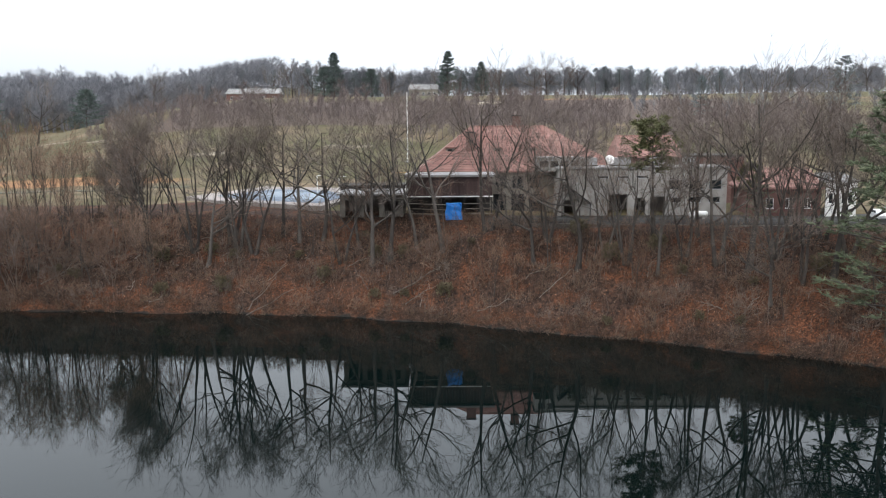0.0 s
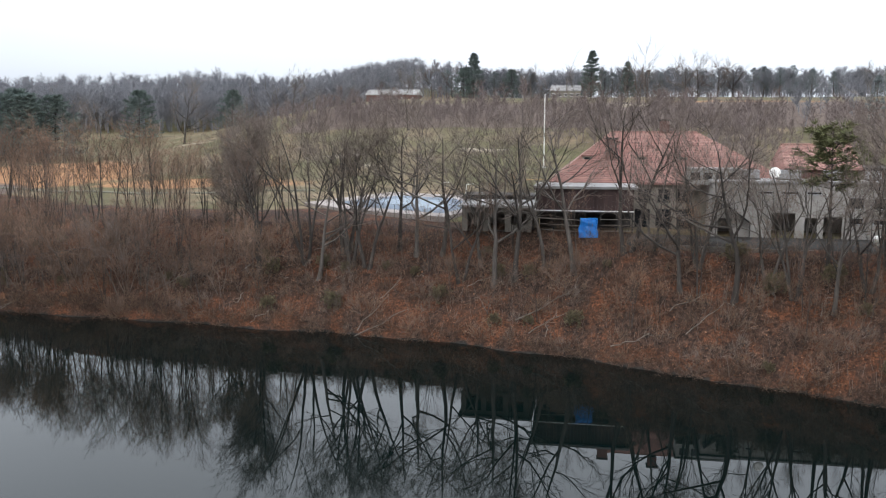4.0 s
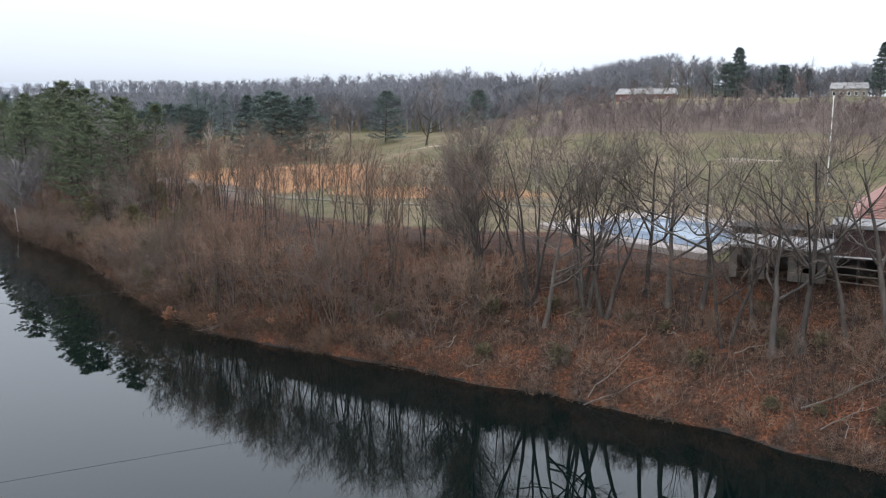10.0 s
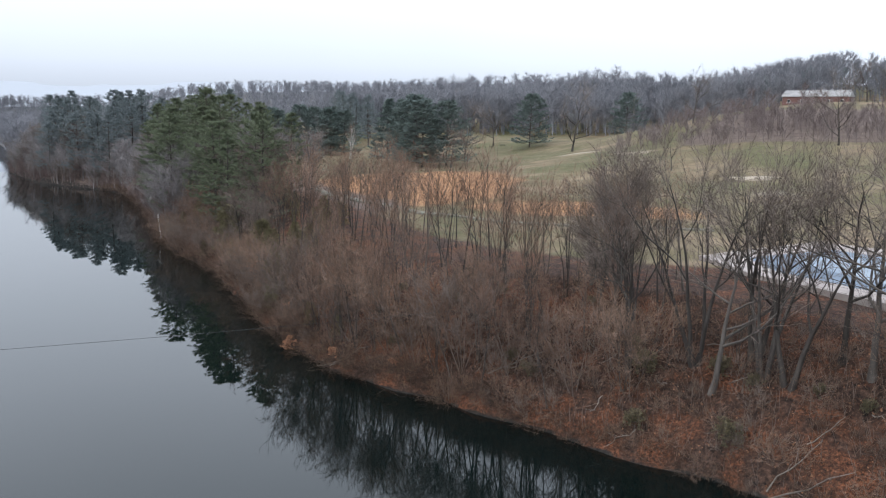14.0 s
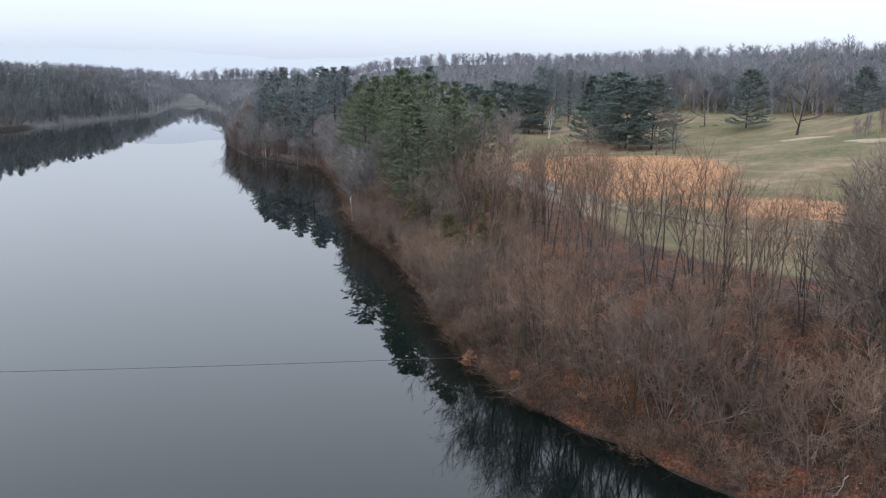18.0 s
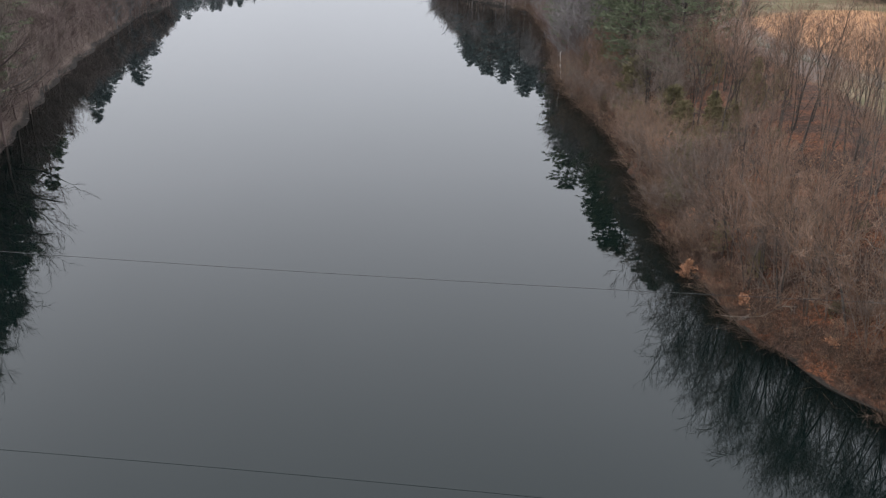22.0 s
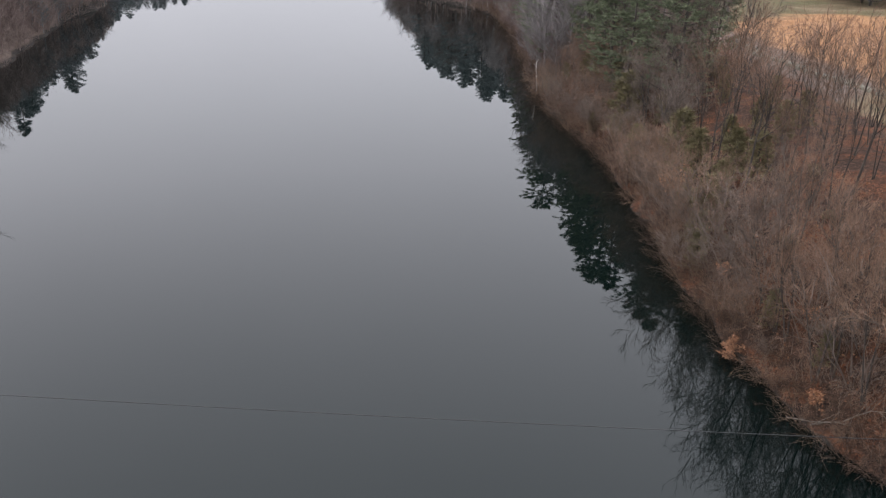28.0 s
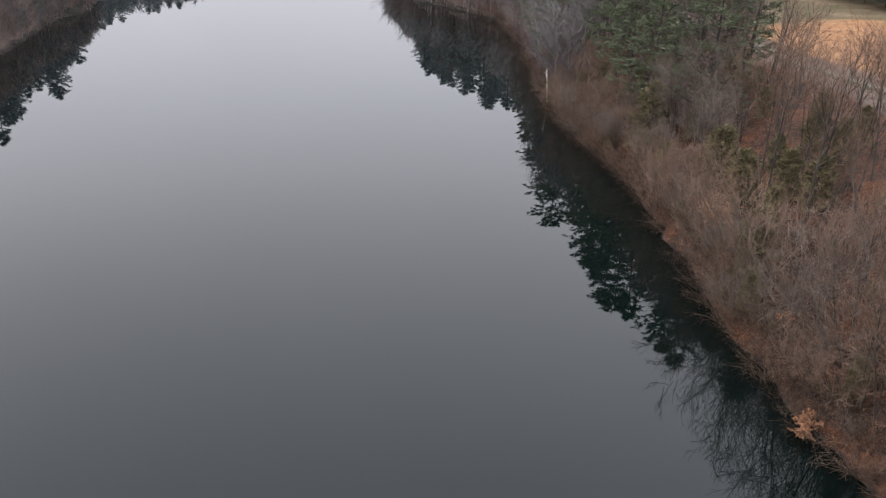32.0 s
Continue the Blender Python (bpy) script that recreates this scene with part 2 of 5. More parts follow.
# aerial haze stood in for by pale blue emission on the backdrop
HAZE_GLOW = bpy.data.materials.new("painted_haze_glow")
HAZE_GLOW.use_nodes = True
HAZE_GLOW.node_tree.nodes["Principled BSDF"].inputs["Base Color"].default_value = (0.1, 0.11, 0.12, 1)
HAZE_GLOW.node_tree.nodes["Principled BSDF"].inputs["Emission Color"].default_value = (0.46, 0.50, 0.56, 1)
HAZE_GLOW.node_tree.nodes["Principled BSDF"].inputs["Emission Strength"].default_value = 1.0


def car_paint(name, c):
    return mat(name, [c, tuple(v * 1.1 for v in c)], 0.5, 0.3, spec=0.5)


# ground: leaf litter, turf, dry tan grass and brown brush floor, by stretches of the plan
GROUND = bpy.data.materials.new("winter_ground")
GROUND.use_nodes = True
gn, gl = GROUND.node_tree.nodes, GROUND.node_tree.links
gb = gn["Principled BSDF"]
gb.inputs["Roughness"].default_value, gb.inputs["Specular IOR Level"].default_value = 0.95, 0.15
gco = gn.new("ShaderNodeTexCoord")


def gnoise(scale, detail=5, rough=0.6):
    t = gn.new("ShaderNodeTexNoise")
    t.inputs["Scale"].default_value, t.inputs["Detail"].default_value, t.inputs["Roughness"].default_value = scale, detail, rough
    gl.new(gco.outputs["Object"], t.inputs["Vector"])
    return t.outputs[0]


def gramp(src, stops):
    r = gn.new("ShaderNodeValToRGB")
    el = r.color_ramp.elements
    while len(el) < len(stops):
        el.new(0.5)
    for e, (p, c) in zip(el, stops):
        e.position, e.color = p, (*c, 1)
    gl.new(src, r.inputs[0])
    return r.outputs[0]


def gmix(fac, a, b, blend="MIX"):
    m = gn.new("ShaderNodeMix")
    m.data_type, m.blend_type = "RGBA", blend
    if isinstance(fac, float):
        m.inputs[0].default_value = fac
    else:
        gl.new(fac, m.inputs[0])
    gl.new(a, m.inputs[6]), gl.new(b, m.inputs[7])
    return m.outputs[2]


def gattr(name, noise_scale, amount):
    """A region's weight, its edge broken up by noise."""
    a = gn.new("ShaderNodeAttribute")
    a.attribute_name = name
    s = gn.new("ShaderNodeMath")
    s.operation = "MULTIPLY_ADD"
    gl.new(gnoise(noise_scale, 6), s.inputs[0])
    s.inputs[1].default_value = amount
    gl.new(a.outputs["Fac"], s.inputs[2])
    r = gn.new("ShaderNodeMapRange")
    gl.new(s.outputs[0], r.inputs[0])
    r.inputs[1].default_value, r.inputs[2].default_value = 0.42 + amount * 0.5, 0.58 + amount * 0.5
    return r.outputs[0]


fine = gnoise(3.4, 9, 0.82)
leafy = gramp(fine, [(0.38, (0.011, 0.008, 0.006)), (0.47, (0.046, 0.021, 0.013)), (0.55, (0.13, 0.052, 0.026)), (0.68, (0.25, 0.12, 0.068))])
earthy = gramp(gnoise(1.9, 9, 0.78), [(0.38, (0.009, 0.007, 0.006)), (0.52, (0.044, 0.026, 0.019)), (0.68, (0.135, 0.078, 0.053))])
patchy = gramp(gnoise(0.22, 6, 0.7), [(0.41, (0, 0, 0)), (0.53, (1, 1, 1))])
litter = gmix(patchy, leafy, earthy)
turf = gmix(gramp(gnoise(0.035, 6, 0.65), [(0.41, (0, 0, 0)), (0.6, (1, 1, 1))]), gramp(gnoise(0.5, 8, 0.7), [(0.3, (0.05, 0.046, 0.022)), (0.5, (0.08, 0.077, 0.037)), (0.7, (0.128, 0.114, 0.06))]),
            gramp(gnoise(0.09, 8, 0.7), [(0.35, (0.08, 0.066, 0.038)), (0.5, (0.135, 0.103, 0.063)), (0.65, (0.2, 0.148, 0.098))]))
tan = gramp(gnoise(0.35, 9, 0.75), [(0.3, (0.16, 0.078, 0.036)), (0.5, (0.265, 0.138, 0.066)), (0.7, (0.36, 0.21, 0.115))])
scrub = gramp(gnoise(0.4, 8, 0.7), [(0.3, (0.055, 0.04, 0.034)), (0.5, (0.10, 0.075, 0.062)), (0.7, (0.15, 0.115, 0.095))])
colour = gmix(gattr("tan", 0.08, 0.5), turf, tan)
colour = gmix(gattr("scrub", 0.06, 0.4), colour, scrub)
colour = gmix(gattr("litter", 0.15, 0.5), colour, litter)
# low shore darkened in colour: undercut shade along with wet soil
shore_dark = gramp(gnoise(1.2, 6), [(0.35, (0.012, 0.011, 0.010)), (0.65, (0.035, 0.030, 0.026))])
colour = gmix(gattr("shore_dark", 0.4, 0.3), colour, shore_dark)
# far woodland floor, greyed by distance: haze put into its colour
hazed_floor = gramp(gnoise(0.05, 8, 0.7), [(0.35, (0.05, 0.049, 0.05)), (0.65, (0.095, 0.092, 0.092))])
colour = gmix(gattr("hazed_floor", 0.02, 0.2), colour, hazed_floor)
gl.new(colour, gb.inputs["Base Color"])
gbump = gn.new("ShaderNodeBump")
gbump.inputs["Strength"].default_value, gbump.inputs["Distance"].default_value = 0.8, 0.12
gl.new(gnoise(4.0, 8, 0.7), gbump.inputs["Height"])
gl.new(gbump.outputs[0], gb.inputs["Normal"])

# still dark lake water
WATER = bpy.data.materials.new("lake_water")
WATER.use_nodes = True
qn, ql = WATER.node_tree.nodes, WATER.node_tree.links
qb = qn["Principled BSDF"]
qb.inputs["Base Color"].default_value = (0.0012, 0.0038, 0.0036, 1)
qb.inputs["Specular Tint"].default_value = (0.92, 0.99, 1.0, 1)
qb.inputs["Roughness"].default_value, qb.inputs["IOR"].default_value = 0.008, 1.333
qt, qc, qp = qn.new("ShaderNodeTexNoise"), qn.new("ShaderNodeTexCoord"), qn.new("ShaderNodeBump")
qt.inputs["Scale"].default_value, qt.inputs["Detail"].default_value = 0.6, 3
qp.inputs["Strength"].default_value, qp.inputs["Distance"].default_value = 0.02, 0.01
ql.new(qc.outputs["Object"], qt.inputs["Vector"])
ql.new(qt.outputs[0], qp.inputs["Height"])
ql.new(qp.outputs[0], qb.inputs["Normal"])


# ---- mesh helpers ----
def mesh_of(name, verts, faces, material, smooth_faces=False):
    """A mesh from arrays: faces is a list of integer arrays, each with one face size."""
    me = bpy.data.meshes.new(name)
    verts = np.asarray(verts, np.float32).reshape(-1, 3)
    faces = [np.asarray(f, np.int32) for f in (faces if isinstance(faces, list) else [faces])]
    loops = np.concatenate([f.ravel() for f in faces])
    sizes = np.concatenate([np.full(len(f), f.shape[1], np.int32) for f in faces])
    me.vertices.add(len(verts)), me.loops.add(len(loops)), me.polygons.add(len(sizes))
    me.vertices.foreach_set("co", verts.ravel())
    me.loops.foreach_set("vertex_index", loops)
    me.polygons.foreach_set("loop_start", np.concatenate([[0], np.cumsum(sizes)[:-1]]).astype(np.int32))
    if smooth_faces:
        me.polygons.foreach_set("use_smooth", np.ones(len(sizes), bool))
    me.update(calc_edges=True)
    me.materials.append(material)
    return me


def thing(name, label, category, x=0, y=0, z=0, rz=0, group="", kind=""):
    ob = tagged(new(name), label, category, group, kind)
    ob.matrix_basis = pose(x, y, z, 0, 0, rz)
    return ob


def child(name, me, parent, label=""):
    ob = new(name, me)
    ob.parent = parent
    return tagged(ob, label)


def part(name, bm, material, parent, label=""):
    me = bpy.data.meshes.new(name)
    bm.to_mesh(me)
    bm.free()
    me.materials.append(material)
    return child(name, me, parent, label)


def box(bm, x0, x1, y0, y1, z0, z1, bevel=0.0):
    made = bmesh.ops.create_cube(bm, size=1)["verts"]
    bmesh.ops.transform(bm, verts=made, matrix=Matrix.Translation(((x0 + x1) / 2, (y0 + y1) / 2, (z0 + z1) / 2)) @ Matrix.Diagonal((x1 - x0, y1 - y0, z1 - z0, 1)))
    if bevel:
        bmesh.ops.bevel(bm, geom=list({e for v in made for e in v.link_edges}), offset=bevel, segments=2, affect="EDGES")
    return bm


def block(name, parent, material, x0, x1, y0, y1, z0, z1, bevel=0.02, label=""):
    return part(name, box(bmesh.new(), x0, x1, y0, y1, z0, z1, bevel), material, parent, label)


def rod(name, parent, material, a, b, r0, r1=None, sides=8, label=""):
    p = np.array([[a, b]], float)
    v, f = tubes(p, np.array([[r0, r0 if r1 is None else r1]]), sides)
    return child(name, mesh_of(name, v, f, material, True), parent, label)


def tubes(paths, radii, sides):
    """Tapered tubes along many paths at once: paths (B, n, 3), radii (B, n)."""
    B, n = radii.shape
    tang = np.gradient(paths, axis=1)
    tang /= np.linalg.norm(tang, axis=2, keepdims=True) + 1e-9
    ref = np.where(np.abs(tang[..., 2:3]) > 0.9, np.array([1.0, 0, 0]), np.array([0, 0, 1.0]))
    u = np.cross(tang, ref)
    u /= np.linalg.norm(u, axis=2, keepdims=True) + 1e-9
    w = np.cross(tang, u)
    a = np.arange(sides) * 2 * np.pi / sides
    ring = u[:, :, None] * np.cos(a)[:, None] + w[:, :, None] * np.sin(a)[:, None]
    v = (paths[:, :, None] + ring * radii[:, :, None, None]).reshape(-1, 3)
    i = np.arange(B)[:, None, None] * n * sides + np.arange(n - 1)[None, :, None] * sides
    j, k = np.arange(sides), (np.arange(sides) + 1) % sides
    f = np.stack([i + j, i + k, i + sides + k, i + sides + j], -1).reshape(-1, 4)
    return v, f


def join(parts):
    """Joins (verts, faces) pairs, keeping the face size."""
    vs, fs, base = [], [], 0
    for v, f in parts:
        vs.append(v), fs.append(f + base)
        base += len(v)
    return np.concatenate(vs), np.concatenate(fs)


def slivers(rng, start, tip, r):
    """Thin tapered twigs, one narrow face each."""
    d = tip - start
    side = np.cross(d, rng.normal(0, 1, d.shape))
    side *= r / (np.linalg.norm(side, axis=1, keepdims=True) + 1e-9)
    return np.stack([start - side, start + side, tip], 1).reshape(-1, 3), np.arange(len(start) * 3).reshape(-1, 3)


def mixed(quads, tris):
    """Joins a mesh of quads and one of triangles: verts, [quads, tris]."""
    return np.concatenate([quads[0], tris[0]]), [quads[1], tris[1] + len(quads[0])]


def grow(rng, start, way, length, n, wob, lift):
    """Branches that wander as they go: (B, n, 3)."""
    p, d = start.copy(), way / np.linalg.norm(way, axis=1, keepdims=True)
    out = [p]
    for _ in range(n - 1):
        d = d + rng.normal(0, wob, d.shape) + np.array([0, 0, lift])
        d /= np.linalg.norm(d, axis=1, keepdims=True)
        p = p + d * (length / (n - 1))[:, None]
        out.append(p)
    return np.stack(out, 1)


def sprout(rng, paths, radii, count, lo, hi, angle, taper=0.6):
    """Starts, ways and radii of children along their parent branches."""
    B, n, _ = paths.shape
    t = (lo + (hi - lo) * (np.arange(count)[None] + rng.uniform(0.1, 0.9, (B, count))) / count) * (n - 1)
    i = np.minimum(t.astype(int), n - 2)
    k = (t - i)[..., None]
    b = np.arange(B)[:, None]
    p = paths[b, i] * (1 - k) + paths[b, i + 1] * k
    tang = paths[b, i + 1] - paths[b, i]
    tang /= np.linalg.norm(tang, axis=2, keepdims=True)
    side = np.cross(tang, rng.normal(0, 1, tang.shape))
    side /= np.linalg.norm(side, axis=2, keepdims=True) + 1e-9
    ang = np.radians(angle) * rng.uniform(0.7, 1.3, (B, count, 1))
    r = (radii[b, i] * (1 - k[..., 0]) + radii[b, i + 1] * k[..., 0]) * taper
    return p.reshape(-1, 3), (tang * np.cos(ang) + side * np.sin(ang)).reshape(-1, 3), r.ravel()


def bare_tree(seed, height, stems=1, fork=0.4, limbs=6, spread=32, subs=6, fine=5, twigs=5, girth=0.021, twig_r=0.016, lean=0.06, reach=0.5, wave=0.055, lift=0.06, sub=0.22, tip=0.12, sides=8, splay=0.16):
    """A leafless tree: (trunk and limbs), (twigs)."""
    rng = np.random.default_rng(seed)
    a = np.arange(stems) * 2 * np.pi / stems + rng.uniform(0, 6)
    out = (splay if stems > 1 else lean) * rng.uniform(0.6, 1.4, stems)
    way = np.stack([np.cos(a) * out, np.sin(a) * out, np.full(stems, 1)], 1)
    foot = np.stack([np.cos(a), np.sin(a), np.full(stems, 0)], 1) * (height * girth * 0.8 if stems > 1 else 0) - [0, 0, 0.5]
    p0 = grow(rng, foot, way, height * 0.86 * rng.uniform(0.82, 1.0, stems), 9, 0.032 + wave * 0.2, 0.02)
    r0 = height * girth / stems ** 0.4 * np.linspace(1, 0.16, 9)[None].repeat(stems, 0)
    r0[:, 0] *= 1.5
    s1, w1, q1 = sprout(rng, p0, r0, limbs, fork, 0.97, spread, 0.68)
    frac = np.tile(np.linspace(1.0, 0.5, limbs), stems)
    l1 = height * reach * frac * rng.uniform(0.75, 1.15, len(s1))
    p1 = grow(rng, s1, w1, l1, 6, wave, lift)
    r1 = q1[:, None] * np.linspace(1, 0.34, 6)
    s2, w2, q2 = sprout(rng, p1, r1, subs, 0.2, 1.0, 34, 0.66)
    p2 = grow(rng, s2, w2, height * sub * rng.uniform(0.6, 1.25, len(s2)), 4, 0.08, 0.06 + lift * 0.4)
    r2 = np.maximum(q2, 0.02)[:, None] * np.linspace(1, 0.35, 4)
    s3, w3, q3 = sprout(rng, p2, r2, fine, 0.2, 1.0, 34, 0.65)
    p3 = grow(rng, s3, w3, height * tip * rng.uniform(0.6, 1.3, len(s3)), 3, 0.09, 0.05)
    r3 = np.maximum(q3, twig_r)[:, None] * np.linspace(1, 0.5, 3)
    s4, w4, q4 = sprout(rng, p3, r3, twigs * 2, 0.1, 1.0, 36, 0.7)
    w4[:, 2] += 0.12
    e4 = s4 + w4 * (height * tip * 0.62 * rng.uniform(0.4, 1.3, len(s4)))[:, None]
    wood = join([tubes(p0, r0, sides), tubes(p1, r1, max(4, sides - 3)), tubes(p2, r2, 3)])
    return wood, mixed(tubes(p3, r3, 3), slivers(rng, s4, e4, twig_r * 0.9))


def tufts(rng, at, out, size, blades=7, wide=0.085, flat=0.36):
    """Tufts of thin pointed blades fanning out round each place."""
    N = len(at)
    d = out[:, None] * 0.9 + rng.normal(0, 0.8, (N, blades, 3)) * np.array([1, 1, flat])
    d /= np.linalg.norm(d, axis=2, keepdims=True)
    s = np.cross(d, rng.normal(0, 1, d.shape))
    s /= np.linalg.norm(s, axis=2, keepdims=True)
    L = (size * rng.uniform(0.7, 1.3, N))[:, None, None] * rng.uniform(0.6, 1.1, (N, blades, 1))
    c = at[:, None]
    v = np.stack([c - s * L * wide, c + s * L * wide, c + d * L], 2).reshape(-1, 3)
    return v, np.arange(N * blades * 3).reshape(-1, 3)


def pine_tree(seed, height, first=0.25, width=0.24, boughs=44, per=42, cone=0.6, droop=0.0, size=0.66, ragged=0.4, whorl=0, plume=0.36):
    """An evergreen: (trunk and boughs), (needle tufts). cone: 1 for a spruce's spire, 0 for a round crown; whorl: boughs to a tier, with gaps between the tiers."""
    rng = np.random.default_rng(seed)
    p0 = grow(rng, np.array([[0, 0, -0.5]]), np.array([[0, 0, 1.0]]), np.array([height]), 9, 0.012, 0.02)
    r0 = height * 0.016 * np.linspace(1, 0.12, 9)[None]
    u = np.linspace(0, 1, boughs)
    if whorl:
        tier = np.arange(boughs) // whorl
        u = np.clip(tier / tier[-1] + rng.normal(0, 0.02, boughs), 0, 1)
    h = first + (0.985 - first) * u ** 0.9
    k = (h - first) / (1 - first)
    prof = cone * (1 - k) + (1 - cone) * np.sqrt(np.clip(1 - (2 * k - 0.75) ** 2 / 1.6, 0.02, 1))
    L = height * width * np.maximum(prof, 0.05) * rng.uniform(1 - ragged, 1 + ragged * 0.6, boughs)
    a = np.arange(boughs) * 2.4 + rng.uniform(0, 0.7, boughs)
    s = np.stack([np.interp(h, np.linspace(0, 1, 9), p0[0, :, i]) for i in range(3)], 1)
    w = np.stack([np.cos(a), np.sin(a), 0.12 + 0.5 * k ** (2 if whorl else 1) - droop], 1)
    p1 = grow(rng, s, w, L, 5, 0.05, 0.02)
    r1 = (0.02 + 0.012 * L)[:, None] * np.linspace(1, 0.3, 5)
    s2, w2, _ = sprout(rng, p1, r1, 7, 0.3 if whorl else 0.25, 1.0, 50)
    w2[:, 2] *= 0.12 if whorl else 0.35
    l2 = np.repeat(L, 7) * plume * rng.uniform(0.5, 1.2, len(s2))
    p2 = grow(rng, s2, w2, l2, 3, 0.08, 0.03)
    m = max(1, per // 7)
    t = rng.uniform(0.25, 1.0, (len(p2), m, 1))
    at = (p2[:, None, 0] * (1 - t) + p2[:, None, 2] * t).reshape(-1, 3) + rng.normal(0, 0.12, (len(p2) * m, 3))
    out = np.repeat(p2[:, 2] - p2[:, 0], m, 0)
    out /= np.linalg.norm(out, axis=1, keepdims=True)
    out[:, 2] += 0.25
    tip = p1[:, -1]
    at, out = np.concatenate([at, tip, p0[:, -1]]), np.concatenate([out, w / np.linalg.norm(w, axis=1, keepdims=True), [[0, 0, 1.0]]])
    return join([tubes(p0, r0, 7), tubes(p1, r1, 3)]), tufts(rng, at, out, np.full(len(at), size), flat=0.2 if whorl else 0.36)


# ---- the lie of the land ----
NORTH = [(1500, -500), (300, 0), (120, 55), (80, 74), (48, 89), (29, 99), (16, 104), (2, 110.5), (-14, 115), (-27, 117), (-47, 119), (-65, 120.5), (-80, 121.5), (-94, 126), (-114, 137), (-129, 146), (-150, 158), (-187, 173), (-199, 180), (-255, 215), (-316, 248), (-346, 253), (-393, 254), (-474, 282), (-700, 400), (-1134, 600), (-1500, 740), (-1950, 930)]
SOUTH = [(1500, -800), (300, -200), (100, -110), (0, -55), (-60, -25), (-110, 20), (-140, 48), (-164, 57), (-194, 63), (-239, 72), (-304, 90), (-363, 109), (-390, 124), (-520, 150), (-660, 195), (-834, 330), (-999, 452), (-1500, 700), (-1950, 925)]
NX, NY = np.array(NORTH[::-1], float).T
SX, SY = np.array(SOUTH[::-1], float).T


def smooth(v):
    v = np.clip(v, 0, 1)
    return v * v * (3 - 2 * v)


def shore_gap(x, y, px, py):
    """Distance of points to a shoreline."""
    best = np.full(np.shape(x), 1e9)
    for ax, ay, bx, by in zip(px[:-1], py[:-1], px[1:], py[1:]):
        ux, uy = bx - ax, by - ay
        k = np.clip(((x - ax) * ux + (y - ay) * uy) / (ux * ux + uy * uy), 0, 1)
        best = np.minimum(best, np.hypot(x - ax - k * ux, y - ay - k * uy))
    return best


def wiggle(x, y):
    return 0.5 * np.sin(x * 0.31 + 1.3 * np.sin(y * 0.23)) + 0.5 * np.sin(y * 0.37 + 1.7 * np.sin(x * 0.19) + 2)


def inland(x, y):
    """Metres inland of the north shore (minus: out on the lake), and of the south shore."""
    x, y = np.asarray(x, float), np.asarray(y, float)
    n = shore_gap(x, y, NX, NY) * np.where(y > np.interp(x, NX, NY), 1, -1)
    s = shore_gap(x, y, SX, SY) * np.where(y < np.interp(x, SX, SY), 1, -1)
    west = -1950 - x
    return np.where(west > 0, np.maximum(n, west), n), s


def ground_z(x, y):
    x, y = np.asarray(x, float), np.asarray(y, float)
    n, s = inland(x, y)
    n = n + 0.7 * wiggle(x * 1.4, y * 1.4) * np.clip(1 - n / 40, 0, 1)
    s = s + 0.9 * wiggle(x, y) * np.clip(1 - s / 40, 0, 1)
    zn = np.interp(n, [-20, -6, -0.4, 0.5, 4, 8.5, 16, 20, 60, 100, 170, 400, 2000], [-5, -2.5, -0.3, 0.4, 3.2, 6.8, 10.8, 12, 12.6, 13.6, 17.8, 19.5, 24])
    east = smooth((x + 200) / 130)
    zn = zn + smooth((y - 200) / 250) * east * 22
    zn = zn + 30 * smooth((y - 470) / 330) * (1 - east) * smooth((n - 120) / 300)
    bank_top = smooth((y - (123 - (x - 7) * 7.5 / 63) + 7.5) / 6) * smooth((x - 1) / 7) * smooth((150 - y) / 10)
    zn = zn + np.maximum(11.6 - zn, 0) * bank_top
    zn = zn + 4.2 * smooth((y - 308) / 55) * smooth((n - 150) / 40) * smooth((-70 - x) / 60)
    zn = zn + 10 * smooth((y - 455) / 110) * smooth((x + 420) / 200) * smooth((-20 - x) / 90)
    zn = zn + 45 * smooth((np.hypot(x + 100, y - 150) - 800) / 1300) * smooth(n / 350) * smooth((x + 1700) / 600)
    zs = np.interp(s, [-20, -6, -0.4, 0.5, 5, 12, 40, 200, 2000], [-5, -2.5, -0.3, 0.4, 3.5, 8, 18, 32, 42]) + 14 * smooth((np.hypot(x + 100, y - 150) - 600) / 1300) * smooth(s / 350)
    z = np.maximum(zn, zs)
    rough = np.clip(np.maximum(n, s) / 3, 0, 1)
    return z + rough * (0.22 * wiggle(x * 0.9, y * 0.9) + 0.35 * wiggle(x * 0.13, y * 0.13) * smooth((n - 30) / 40))


def axis(stops):
    """Grid lines: (from, step) pairs, the last closing the row."""
    out = []
    for (a, s), (b, _) in zip(stops[:-1], stops[1:]):
        out.append(np.arange(a, b - s * 0.4, s))
    return np.concatenate(out + [[stops[-1][0]]])


def oval(x, y, cx, cy, rx, ry, turn):
    """Weight of an oval patch: 1 inside, falling to 0 outside."""
    c, s = math.cos(radians(turn)), math.sin(radians(turn))
    u, v = (x - cx) * c + (y - cy) * s, -(x - cx) * s + (y - cy) * c
    return np.clip(1.5 - np.hypot(u / rx, v / ry), 0, 1)


gx = axis([(-2600, 100), (-1400, 14), (-1000, 7), (-500, 3.2), (-230, 0.85), (75, 5), (200, 25), (600, 100), (1600, 0)])
gy = axis([(-1500, 100), (-300, 20), (-80, 4), (30, 2.2), (85, 0.75), (185, 2.5), (300, 5), (480, 10), (760, 50), (2400, 0)])
X, Y = np.meshgrid(gx, gy)
Z = ground_z(X, Y)
